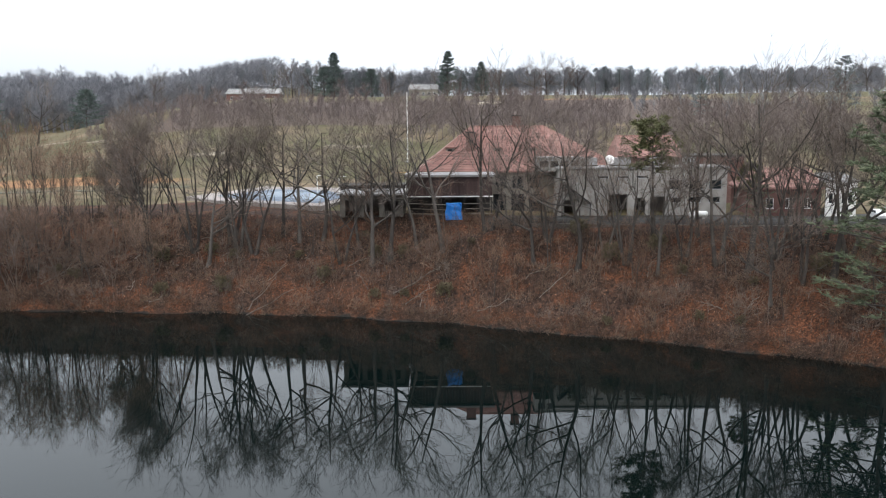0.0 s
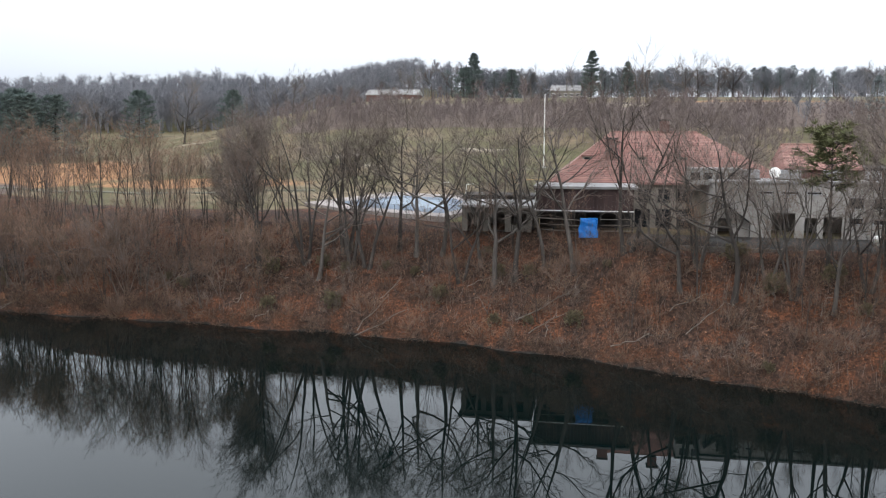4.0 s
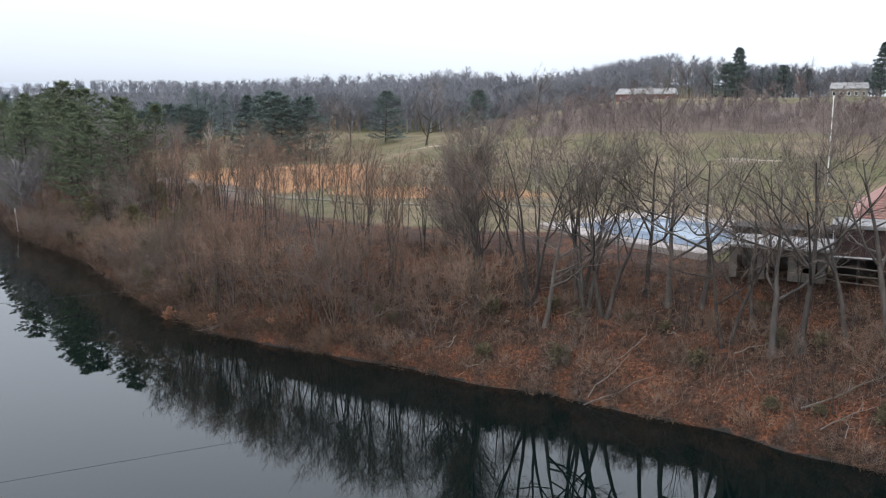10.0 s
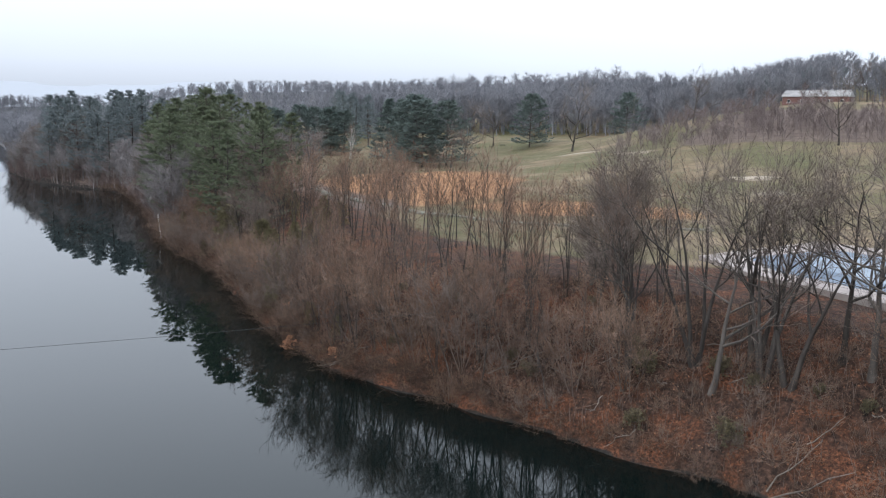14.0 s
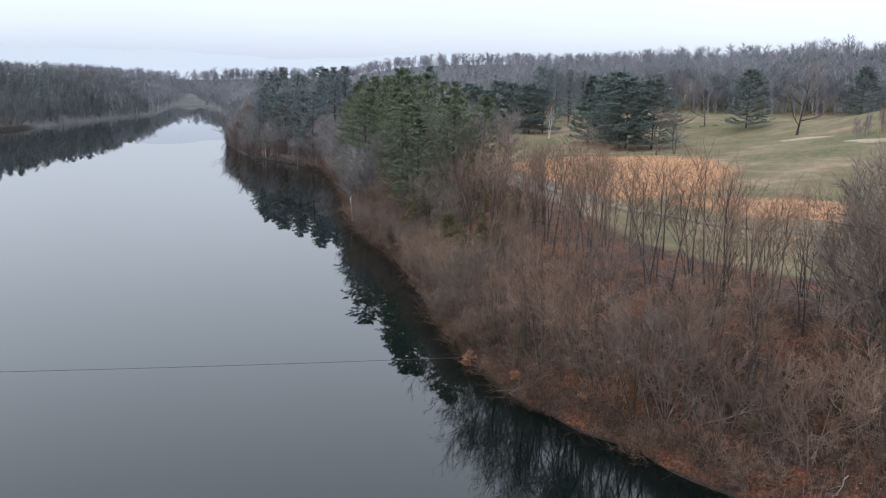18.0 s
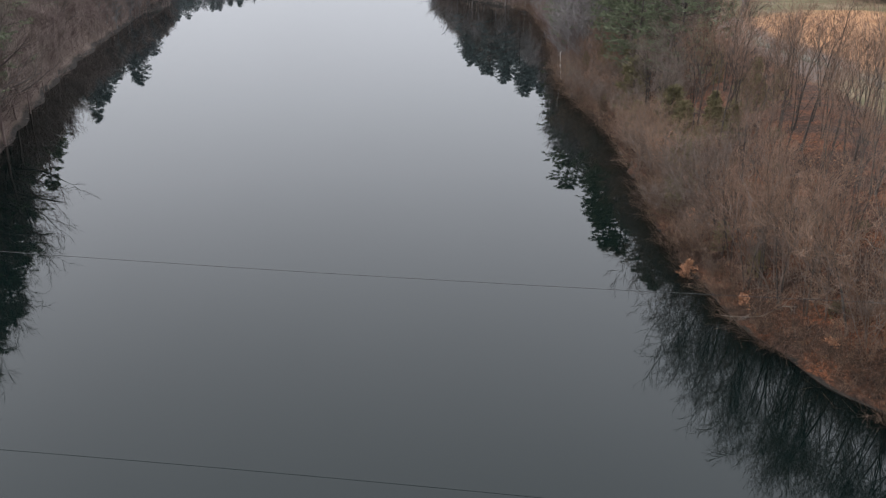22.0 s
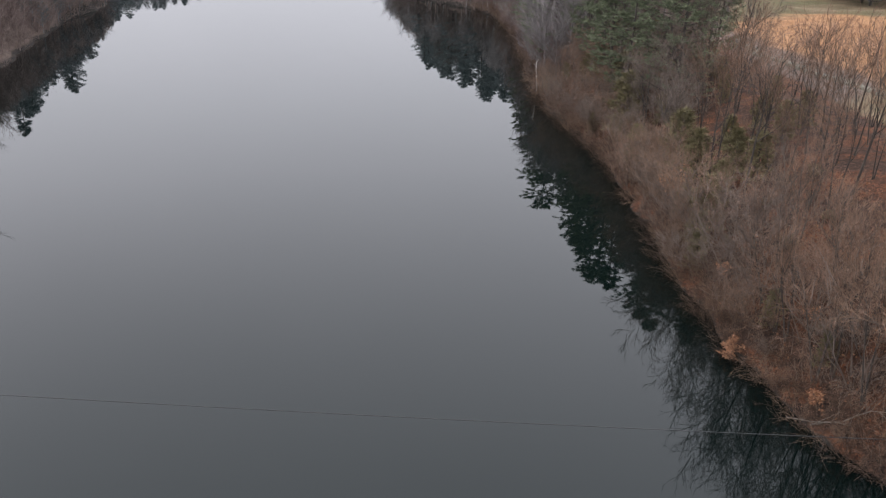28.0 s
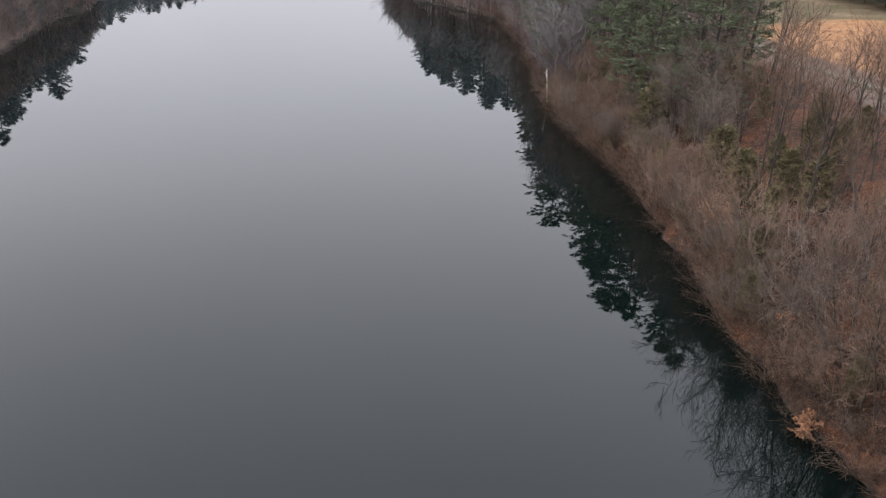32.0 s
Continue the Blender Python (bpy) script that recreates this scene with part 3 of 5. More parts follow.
Z = np.where((X > 7.5) & (X < 70.5) & (Y > 123.8 - (X - 7) * 7.5 / 63) & (Y < 133.5), np.minimum(Z, 11.9), Z)
idx = np.arange(X.size).reshape(X.shape)
quads = np.stack([idx[:-1, :-1], idx[:-1, 1:], idx[1:, 1:], idx[1:, :-1]], -1).reshape(-1, 4)
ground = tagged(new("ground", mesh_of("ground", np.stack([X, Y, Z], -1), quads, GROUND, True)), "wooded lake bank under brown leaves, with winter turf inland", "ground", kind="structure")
dn, ds = inland(X, Y)
belt = np.interp(X, [-400, -210, -150, -125, -90, -68, -45, -20, 0, 20, 70], [60, 40, 32, 30, 30, 34, 38, 28, 24, 26, 40])
weights = {
    "litter": np.clip(0.5 + (belt - dn) / 12, 0, 1) * (dn > -30) * smooth((X + 225) / 50),
    "shore_dark": np.clip(0.8 - Z / (0.4 + 1.9 * smooth((-150 - X) / 60) + 6 * smooth((-330 - X) / 60)), 0, 1),
    "hazed_floor": smooth((np.hypot(X + 100, Y - 150) - 560) / 150),
    "tan": np.maximum.reduce([oval(X, Y, -160, 236, 54, 30, -52), oval(X, Y, -92, 208, 34, 16, 10) * 0.68, oval(X, Y, 60, 372, 60, 30, 0) * 0.6]),
    "scrub": np.maximum.reduce([smooth((Y - 300) / 14) * smooth((400 - Y) / 30) * smooth((X + 125) / 30) * smooth((160 - X) / 60), smooth((Y - 560) / 60), smooth((60 - dn) / 30) * smooth((-110 - X) / 30), smooth((ds + 5) / 5)]),
}
for key, w in weights.items():
    at = ground.data.attributes.new(key, "FLOAT", "POINT")
    at.data.foreach_set("value", w.astype(np.float32).ravel())

wx = axis([(-2600, 200), (1600, 0)])
wy = axis([(-1500, 200), (1400, 0)])
WX, WY = np.meshgrid(wx, wy)
wi = np.arange(WX.size).reshape(WX.shape)
tagged(new("water", mesh_of("water", np.stack([WX, WY, WX * 0], -1), np.stack([wi[:-1, :-1], wi[:-1, 1:], wi[1:, 1:], wi[1:, :-1]], -1).reshape(-1, 4), WATER)), "calm dark lake mirroring the bare trees", "water", kind="structure")


def gz(x, y):
    return float(ground_z(x, y))


# ---- trees ----
def tree_kind(name, wood, thin, bark, leaf, label, category, group, crown_label=""):
    """The first of a kind of tree."""
    ob = thing(name, label, category, group=group)
    child("trunk", mesh_of(name + "_trunk", *wood, bark, True), ob)
    child("crown", mesh_of(name + "_crown", *thin, leaf), ob, crown_label)
    return ob


class Kind:
    """A kind of tree: the first planting places the original, later ones copy it."""
    def __init__(self, *args):
        self.ob, self.used = tree_kind(*args), False

    def plant(self, x, y, scale=1.0, turn=0.0, sink=0.1, tall=1.0, lean=0.0):
        m = pose(x, y, gz(x, y) - sink, lean, 0, 0) @ pose(0, 0, 0, 0, 0, turn) @ Matrix.Diagonal((scale, scale, scale * tall, 1))
        if self.used:
            k = self.ob.scale
            return copy_thing(self.ob, m @ Matrix.Diagonal((1 / k.x, 1 / k.y, 1 / k.z, 1)))
        self.used = True
        self.ob.matrix_basis = m
        return self.ob


OAKS = [Kind("bare_tree", *bare_tree(10 + i, 18, stems=(1, 2, 1, 2, 1, 4)[i], fork=(0.34, 0.36, 0.3, 0.34, 0.36, 0.36)[i], limbs=(8, 5, 9, 5, 8, 3)[i], spread=(58, 48, 62, 44, 54, 40)[i], subs=5, fine=5, twigs=3, girth=(0.0165, 0.017, 0.0165, 0.018, 0.0155, 0.018)[i], twig_r=0.016, reach=(0.56, 0.48, 0.56, 0.5, 0.54, 0.42)[i], wave=0.16, lift=0.13, sub=0.21, tip=0.11, splay=0.2), (BARK, BARK, BARK_DARK, BARK, BARK, BARK_DARK)[i], TWIG,
             ("tall leafless grey-barked tree on the leaf-covered lake bank", "tall leafless tree rising from several stems on the lake bank")[(0, 1, 0, 1, 0, 1)[i]], "tree", "bare trees along the bank") for i in range(6)]
POLES = [Kind("slender_tree", *bare_tree(40 + i, 13, stems=(1, 1, 2, 1, 3)[i], fork=(0.45, 0.5, 0.42, 0.48, 0.4)[i], limbs=(7, 6, 5, 8, 4)[i], spread=(34, 38, 28, 36, 26)[i], subs=4, fine=3, twigs=3, girth=0.0098, twig_r=0.011, lean=0.12, reach=0.36, wave=0.09, lift=0.12, sub=0.16, tip=0.11, sides=6), BARK, TWIG_RED if i < 2 else TWIG_PALE,
              "slender leafless tree in the wood on the lake bank", "tree", "slender trees of the bank wood") for i in range(5)]
SHRUBS = [Kind("shrub", *bare_tree(60 + i, 3.6, stems=5, fork=0.12, limbs=4, spread=44, subs=3, fine=3, twigs=2, girth=0.008, twig_r=0.009, sub=0.24, tip=0.16, sides=4, splay=0.5), TWIG, (TWIG, TWIG_PALE, TWIG_RED)[i],
               "leafless tangled brown shrub on the lake bank", "shrub", "shrubs on the bank") for i in range(3)]
THICKET = [Kind("thicket_tree", *bare_tree(70 + i, 7, stems=(4, 3, 5)[i], fork=0.2, limbs=5, spread=46, subs=4, fine=4, twigs=3, girth=0.0095, twig_r=0.009, sub=0.2, tip=0.13, sides=5, splay=0.34, lift=0.08), TWIG, (TWIG_PALE, TWIG_RED, TWIG)[i],
                "many-stemmed leafless small tree in the shore thicket", "tree", "thicket trees by the shore") for i in range(3)]
DENSE = Kind("dense_tree", *bare_tree(55, 18, fork=0.06, limbs=34, spread=40, subs=6, fine=5, twigs=4, girth=0.012, twig_r=0.017, reach=0.3, sub=0.13, tip=0.08), BARK_DARK, TWIG, "dense fine-twigged bare tree with an oval crown", "tree", "")
FAROAKS = [Kind("broad_tree", *bare_tree(30 + i, 18, stems=(1, 2, 1)[i], fork=(0.24, 0.3, 0.2)[i], limbs=(9, 6, 10)[i], spread=(56, 44, 62)[i], subs=5, fine=4, twigs=3, girth=0.016, twig_r=0.022, reach=0.52, wave=0.09, lift=0.12, sub=0.18, tip=0.11, sides=6), BARK, TWIG,
                "bare broad-crowned tree standing back from the bank", "tree", "bare trees round the lake and turf") for i in range(3)]
PINES = [Kind("pine_tree", *pine_tree(80 + i, 26, first=(0.16, 0.2, 0.12)[i], width=(0.27, 0.24, 0.3)[i], cone=(0.4, 0.55, 0.35)[i], boughs=(60, 55, 65)[i], per=42, whorl=5, size=0.72, plume=0.34), BARK_DARK, NEEDLE,
              "tall green white pine with layered boughs", "tree", "pines by the lake") for i in range(3)]
FARPINES = [Kind("far_pine", *pine_tree(180 + i, 26, first=(0.14, 0.2)[i], width=(0.25, 0.2)[i], cone=(0.38, 0.55)[i], boughs=60, per=21, size=1.0, whorl=4), BARK_DARK, NEEDLE_HAZED,
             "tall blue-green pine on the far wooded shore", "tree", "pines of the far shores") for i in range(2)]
SPRUCES = [Kind("spruce_tree", *pine_tree(90 + i, 22, first=(0.08, 0.06)[i], width=(0.44, 0.3)[i], cone=(0.42, 0.75)[i], boughs=(84, 90)[i], per=28, size=1.2, ragged=0.3, whorl=6), BARK_DARK, NEEDLE_BLUE,
                "dark blue-green pine on the winter turf", "tree", "evergreens on the turf") for i in range(2)]
YOUNG = Kind("young_evergreen", *pine_tree(99, 6, first=0.05, width=0.32, cone=0.55, boughs=36, per=21, size=0.5), BARK, NEEDLE_OLIVE, "young olive-green evergreen in the shore thicket", "tree", "young evergreens by the shore")
CEDAR = Kind("cedar_tree", *pine_tree(97, 16, first=0.6, width=0.2, cone=0.05, boughs=34, per=28, size=0.75), BARK, NEEDLE_YEL, "tall pine with a rounded yellow-green crown", "tree", "yellowish evergreens")

wood, thin = bare_tree(64, 2.2, stems=6, fork=0.1, limbs=4, spread=50, subs=3, fine=2, twigs=1, girth=0.012, twig_r=0.01)
rng = np.random.default_rng(6)
at = thin[0][rng.integers(0, len(thin[0]), 520)]
BRAMBLE = Kind("evergreen_shrub", wood, tufts(rng, at, rng.normal(0, 1, at.shape), np.full(len(at), 0.2), 4, 0.3), BARK_DARK, BRAMBLE_LEAF, "low olive-leaved shrub on the leaf-covered bank", "shrub", "olive shrubs on the bank")
rng = np.random.default_rng(5)
# the large trees along the bank, by (x, y, height)
BANK = [(-37.8, 127.9, 18.9), (-32.5, 130, 17.4), (-30.9, 127.6, 18.1), (-28.4, 126.4, 18.1), (-21.7, 128.2, 17.6), (-18.1, 128.4, 17.2), (-14.6, 123.2, 15), (-10, 121.8, 19), (-7.5, 122.6, 18.5),
        (0.4, 122.1, 18.8), (6.9, 120.9, 19), (18.6, 112.4, 18), (36, 108, 18.5), (39.4, 106.2, 20.6), (44.1, 101, 14), (47.7, 101, 20), (57, 97, 19), (66, 93, 18),
        (25, 112, 15), (32.5, 111, 14), (43, 107, 16), (51, 104, 17), (62, 99, 17), (-3.5, 124, 15), (10, 121, 13), (-35.2, 125.5, 16), (-24.6, 130, 16), (-12.2, 126, 15), (28.5, 109, 14), (53.5, 110, 16), (59.5, 105, 16), (64.5, 108, 16), (-44.5, 127, 16), (13, 116, 15), (22.5, 114, 13), (35, 114, 14), (46, 109, 14), (56, 103, 14), (15.2, 118, 15), (49.5, 108, 15), (40, 100, 12), (55, 96, 15)]
for i, (x, y, h) in enumerate(BANK):
    OAKS[(5, 3, 5, 1, 2, 4, 1, 2, 0, 4, 3, 4, 1, 0, 3, 2, 1, 0)[i % 18]].plant(x, y, h / 14.3, rng.uniform(0, 360))


def scatter(count, x0, x1, d0, d1, seed, shore="north", gap=2.0, keep=lambda x, y: True):
    """Random places in a belt between two distances inland, not too near one another."""
    r = np.random.default_rng(seed)
    got, tries = [], 0
    while len(got) < count and tries < 60:
        tries += 1
        xs = r.uniform(x0, x1, 400)
        base = np.interp(xs, NX, NY) if shore == "north" else np.interp(xs, SX, SY)
        ys = base + r.uniform(-5, 2.2 * d1 + 10, 400) * (1 if shore == "north" else -1)
        n, s = inland(xs, ys)
        d = n if shore == "north" else s
        for x, y, k in zip(xs, ys, d):
            if d0 <= k <= d1 and keep(x, y) and all((x - a) ** 2 + (y - b) ** 2 > gap * gap for a, b in got[-300:]):
                got.append((x, y))
                if len(got) >= count:
                    break
    return got


# the wood of slender trees west of the pool, and thinner growth along the rest of the bank
for x, y in scatter(70, -120, -44, 9, 29, 1, gap=3.4):
    POLES[rng.integers(5)].plant(x, y, rng.uniform(0.8, 1.25), rng.uniform(0, 360))
for x, y in scatter(26, -205, -122, 8, 30, 2, gap=3.4):
    POLES[rng.integers(5)].plant(x, y, rng.uniform(0.7, 1.1), rng.uniform(0, 360))
for x, y in scatter(66, -205, -104, 0.0, 12, 12, gap=2.2, keep=lambda x, y: x < -138 or inland(x, y)[0] < 4.5):
    THICKET[rng.integers(3)].plant(x, y, rng.uniform(0.6, 1.3), rng.uniform(0, 360), lean=rng.uniform(0, 14))
for x, y in scatter(30, -100, -50, 0.3, 7, 13, gap=2.4):
    THICKET[rng.integers(3)].plant(x, y, rng.uniform(0.3, 0.62), rng.uniform(0, 360), lean=rng.uniform(4, 22))
for x, y in scatter(34, -44, 75, 2, 15, 62, gap=3.5):
    BRAMBLE.plant(x, y, rng.uniform(0.6, 1.6), rng.uniform(0, 360))
for x, y in scatter(16, -110, -44, 3, 15, 63, gap=3.5):
    BRAMBLE.plant(x, y, rng.uniform(0.5, 1.0), rng.uniform(0, 360))
for x, y in scatter(24, -44, 75, 4, 13, 3, gap=4):
    POLES[rng.integers(5)].plant(x, y, rng.uniform(0.4, 0.75), rng.uniform(0, 360))
for x, y in scatter(14, -12, 72, 9, 17, 16, gap=5):
    POLES[rng.integers(5)].plant(x, y, rng.uniform(0.6, 1.05), rng.uniform(0, 360))
for x, y in scatter(130, -60, 74, 0.2, 13, 83, gap=2.0):
    SHRUBS[rng.integers(3)].plant(x, y, rng.uniform(0.4, 1.0), rng.uniform(0, 360), lean=rng.uniform(0, 14))
for x, y in scatter(70, -130, 72, 1.5, 15, 4, gap=2.4):
    SHRUBS[rng.integers(3)].plant(x, y, rng.uniform(0.5, 1.1), rng.uniform(0, 360))
for x, y in scatter(84, -330, -90, 0.0, 12, 6, gap=2.0, keep=lambda x, y: x < -132 or inland(x, y)[0] < 5):
    SHRUBS[rng.integers(3)].plant(x, y, rng.uniform(1.0, 2.0), rng.uniform(0, 360))


# tangled undergrowth of the banks, past counting
def undergrowth(name, places, heights, material, seed, label, stems=6, lean=0.0, r=0.016, side=3):
    k = np.random.default_rng(seed)
    places, heights = np.asarray(places), np.asarray(heights)
    N = len(places)
    base = np.repeat(np.column_stack([places, np.maximum(ground_z(places[:, 0], places[:, 1]), 0) - 0.1]), stems, 0) + k.normal(0, 0.25, (N * stems, 3)) * [1, 1, 0]
    way = np.column_stack([k.normal(0, 0.6, N * stems), k.normal(0, 0.6, N * stems) - lean, k.uniform(0.5, 1.2, N * stems)])
    h = np.repeat(heights, stems) * k.uniform(0.5, 1.2, N * stems)
    p = grow(k, base, way, h, 4, 0.16, -0.05)
    q = np.full((N * stems, 1), r) * np.array([1.2, 1.0, 0.8, 0.45])
    s2, w2, _ = sprout(k, p, q, side, 0.25, 1.0, 45)
    p2 = grow(k, s2, w2, np.repeat(h, side) * 0.35, 2, 0.1, 0)
    v, f = join([tubes(p, q, 3), tubes(p2, np.full((len(s2), 1), r) * np.array([0.8, 0.45]), 3)])
    return tagged(new(name, mesh_of(name, v, f, material)), label, "undergrowth", kind="stuff")


hr = np.random.default_rng(3)
pl = np.array(scatter(2300, -75, 78, 0.6, 20, 41, gap=0.5))
keep = (inland(pl[:, 0], pl[:, 1])[0] > 4.5) | (hr.uniform(0, 1, len(pl)) < 0.45)
pl = pl[keep]
undergrowth("bank_brush", pl, hr.uniform(0.8, 2.6, len(pl)), BRUSH, 51, "tangled leafless brush over the leaf-covered bank")
pl = np.array(scatter(760, -210, -60, 0.2, 30, 42, gap=0.6))
pl = pl[(pl[:, 0] < -138) | (inland(pl[:, 0], pl[:, 1])[0] < 8)]
undergrowth("wood_brush", pl, np.where(pl[:, 0] < -105, 1.6, 1.0) * hr.uniform(0.8, 2.2, len(pl)), BRUSH, 52, "tangled leafless brush on the floor of the bank wood")
pl = np.array(scatter(880, -340, -56, -0.6, 2.6, 43, gap=0.4))
undergrowth("shore_brush", pl, hr.uniform(1.6, 4.0, len(pl)), BRUSH, 53, "purplish brown brush leaning out over the water", 9, 0.45, 0.011, 6)
pl = np.array(scatter(240, -150, -52, 1.0, 6.5, 73, gap=0.7))
undergrowth("arching_brush", pl, hr.uniform(1.2, 3.2, len(pl)), BRUSH, 74, "pale arching leafless shrubs over the bank", 8, 0.25, 0.011, 5)
pl = np.array(scatter(420, -56, 76, -0.3, 1.8, 75, gap=0.4))
undergrowth("edge_brush", pl, hr.uniform(0.7, 2.0, len(pl)), BRUSH, 76, "dark leafless brush hanging over the water's edge", 8, 0.5, 0.012, 5)
pl = np.array(scatter(900, -420, -108, 0.0, 16, 44, "south", gap=0.6))
undergrowth("far_shore_brush", pl, hr.uniform(2.0, 4.5, len(pl)), HEADBRUSH, 54, "reddish brown brush along the far shore", 6, -0.4, 0.022)

pl = np.array(scatter(900, -480, -196, -0.3, 12, 64, gap=0.6))
undergrowth("headland_brush", pl, hr.uniform(2.0, 4.5, len(pl)), HEADBRUSH, 65, "brown leafless brush along the headland shore", 6, 0.4, 0.022)

# upright whips and saplings on the steep bank
pl = np.array(scatter(2300, -125, 78, 0.4, 15, 47, gap=0.0))
k = np.random.default_rng(48)
base = np.column_stack([pl, ground_z(pl[:, 0], pl[:, 1]) - 0.1])
p = grow(k, base, np.column_stack([k.normal(0, 0.2, (len(pl), 2)) + [0, -0.1], np.ones(len(pl))]), k.uniform(0.8, 3.4, len(pl)), 4, 0.08, 0.0)
v, f = tubes(p, np.full((len(pl), 1), 0.02) * np.array([1.2, 1, 0.8, 0.4]), 3)
tagged(new("bank_whips", mesh_of("bank_whips", v, f, TWIG)), "thin upright bare saplings on the bank", "undergrowth", kind="stuff")

# fallen leaves lying loose on the bank
pl = np.array(scatter(14000, -110, 75, 0.5, 18, 45, gap=0.0))
k = np.random.default_rng(46)
c = np.column_stack([pl, ground_z(pl[:, 0], pl[:, 1]) + 0.04])
u, w = k.normal(0, 1, (len(pl), 3)), k.normal(0, 1, (len(pl), 3))
u /= np.linalg.norm(u, axis=1, keepdims=True)
w = np.cross(u, w)
w /= np.linalg.norm(w, axis=1, keepdims=True)
z = k.uniform(0.06, 0.16, (len(pl), 1))
v = np.stack([c - u * z, c - w * z * 0.7, c + u * z, c + w * z * 0.7], 1)
v[..., 2] += 0.05
tagged(new("fallen_leaves", mesh_of("fallen_leaves", v.reshape(-1, 3), np.arange(len(pl) * 4).reshape(-1, 4), DRYLEAF)), "loose orange-brown leaves lying on the bank", "leaves", kind="stuff")

for x, y in scatter(36, -195, -104, 1.5, 20, 17, gap=3.2):
    YOUNG.plant(x, y, rng.uniform(0.4, 1.1), rng.uniform(0, 360))
for x, y, k in ((-152, 164, 1.7), (-128, 152, 1.5), (-122, 149, 1.2), (-111, 139.5, 1.3), (-160, 170, 1.6), (-93, 129, 0.6), (-86, 127, 0.5)):
    YOUNG.plant(x, y, k, k * 200)
# upright trees close to the water
for x, y in scatter(15, -100, -50, 2, 9, 81, gap=4.0):
    POLES[rng.integers(5)].plant(x, y, rng.uniform(0.75, 1.1), rng.uniform(0, 360), lean=rng.uniform(0, 8))
for x, y in scatter(12, -50, 72, 2.5, 9, 82, gap=4.0):
    POLES[rng.integers(5)].plant(x, y, rng.uniform(0.35, 0.6), rng.uniform(0, 360), lean=rng.uniform(0, 8))
for x, y in scatter(14, -96, -60, 2.5, 8, 94, gap=3.2):
    POLES[rng.integers(5)].plant(x, y, rng.uniform(0.85, 1.15), rng.uniform(0, 360), lean=rng.uniform(2, 10))
# larger bare trees of the wood
for x, y, h in [(-58.5, 130.5, 15), (-66, 137, 15), (-117.6, 146.8, 17.5), (-113.5, 148.5, 15), (-99, 146, 14), (-106, 150, 13), (-131, 165, 14), (-88, 141, 13), (-124, 156, 14), (-110.6, 144.5, 15), (-78, 140, 15), (-72, 143, 14), (-95, 152, 14)]:
    POLES[(2, 4, 0)[int(h * 7 - x) % 3]].plant(x, y, h / 10.8, rng.uniform(0, 360))
# spreading trees on the shore that lean out over the water
for x, y, h, k, lean in [(-112, 139.5, 12, 0, 12), (-104, 135.5, 13, 4, 10), (-96.5, 131.5, 13.5, 2, 14), (-89, 128.5, 12, 1, 8), (-83, 126.5, 14.5, 4, 12), (-76, 125.5, 14, 0, 10), (-71, 124.5, 12, 3, 16), (-64, 124.5, 14, 2, 8), (-57, 124, 13.5, 4, 12), (-49, 123.5, 12.5, 1, 10), (-43, 124, 13, 0, 8), (-120, 144, 12, 3, 10)]:
    THICKET[k % 3].plant(x, y, h / 7.4, h * 77 + x * 13, lean=lean)
DENSE.plant(-50.5, 136.5, 1.16, 0)
DENSE.plant(-55, 139, 0.95, 80)
for x, y, h in [(-139, 159, 12), (-134, 156, 11), (-146, 162, 12.5), (-152, 164.5, 12), (-129, 153, 10), (-160, 168, 12), (-142, 164, 13)]:
    FAROAKS[int(h * 2) % 3].plant(x, y, h / 17, h * 71 + x)
# pines and bare trees of the promontory
for x, y in scatter(14, -195, -142, 8, 26, 80, gap=4.5):
    FAROAKS[rng.integers(3)].plant(x, y, rng.uniform(0.65, 0.95), rng.uniform(0, 360))
for x, y, h, k in [(-146, 168.5, 22.5, 2), (-152.5, 172, 23.5, 0), (-158, 168.5, 23, 1), (-165, 173, 24, 2), (-172, 177, 26, 1), (-180, 182, 24, 0), (-149, 179, 21, 1), (-163, 184, 23, 0), (-190, 187, 27, 1), (-198, 196, 29, 2)]:
    PINES[k].plant(x, y, h / 26, h * 53 + x * 17)
for x, y in scatter(15, -330, -206, 4, 16, 7, gap=6):
    PINES[rng.integers(3)].plant(x, y, rng.uniform(0.88, 1.12), rng.uniform(0, 360))
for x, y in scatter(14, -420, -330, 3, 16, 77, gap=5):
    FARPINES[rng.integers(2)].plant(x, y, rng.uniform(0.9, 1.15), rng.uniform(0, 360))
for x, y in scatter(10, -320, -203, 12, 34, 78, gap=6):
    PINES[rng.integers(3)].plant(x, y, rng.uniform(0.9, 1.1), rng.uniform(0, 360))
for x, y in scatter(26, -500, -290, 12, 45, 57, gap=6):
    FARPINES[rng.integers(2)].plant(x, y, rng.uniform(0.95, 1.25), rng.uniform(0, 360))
for x, y in scatter(64, -480, -205, 1, 34, 8, gap=4.5):
    FAROAKS[rng.integers(3)].plant(x, y, rng.uniform(0.75, 1.15), rng.uniform(0, 360))
# the far shore to the south-west
for x, y in scatter(34, -300, -118, 7, 30, 9, "south", gap=5):
    PINES[rng.integers(3)].plant(x, y, rng.uniform(0.8, 1.12), rng.uniform(0, 360))
for x, y in scatter(60, -330, -108, 4, 34, 10, "south", gap=4):
    FAROAKS[rng.integers(3)].plant(x, y, rng.uniform(0.65, 0.95), rng.uniform(0, 360))
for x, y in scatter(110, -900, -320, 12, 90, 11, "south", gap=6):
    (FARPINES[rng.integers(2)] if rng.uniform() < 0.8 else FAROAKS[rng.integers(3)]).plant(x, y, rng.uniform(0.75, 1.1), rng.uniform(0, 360))
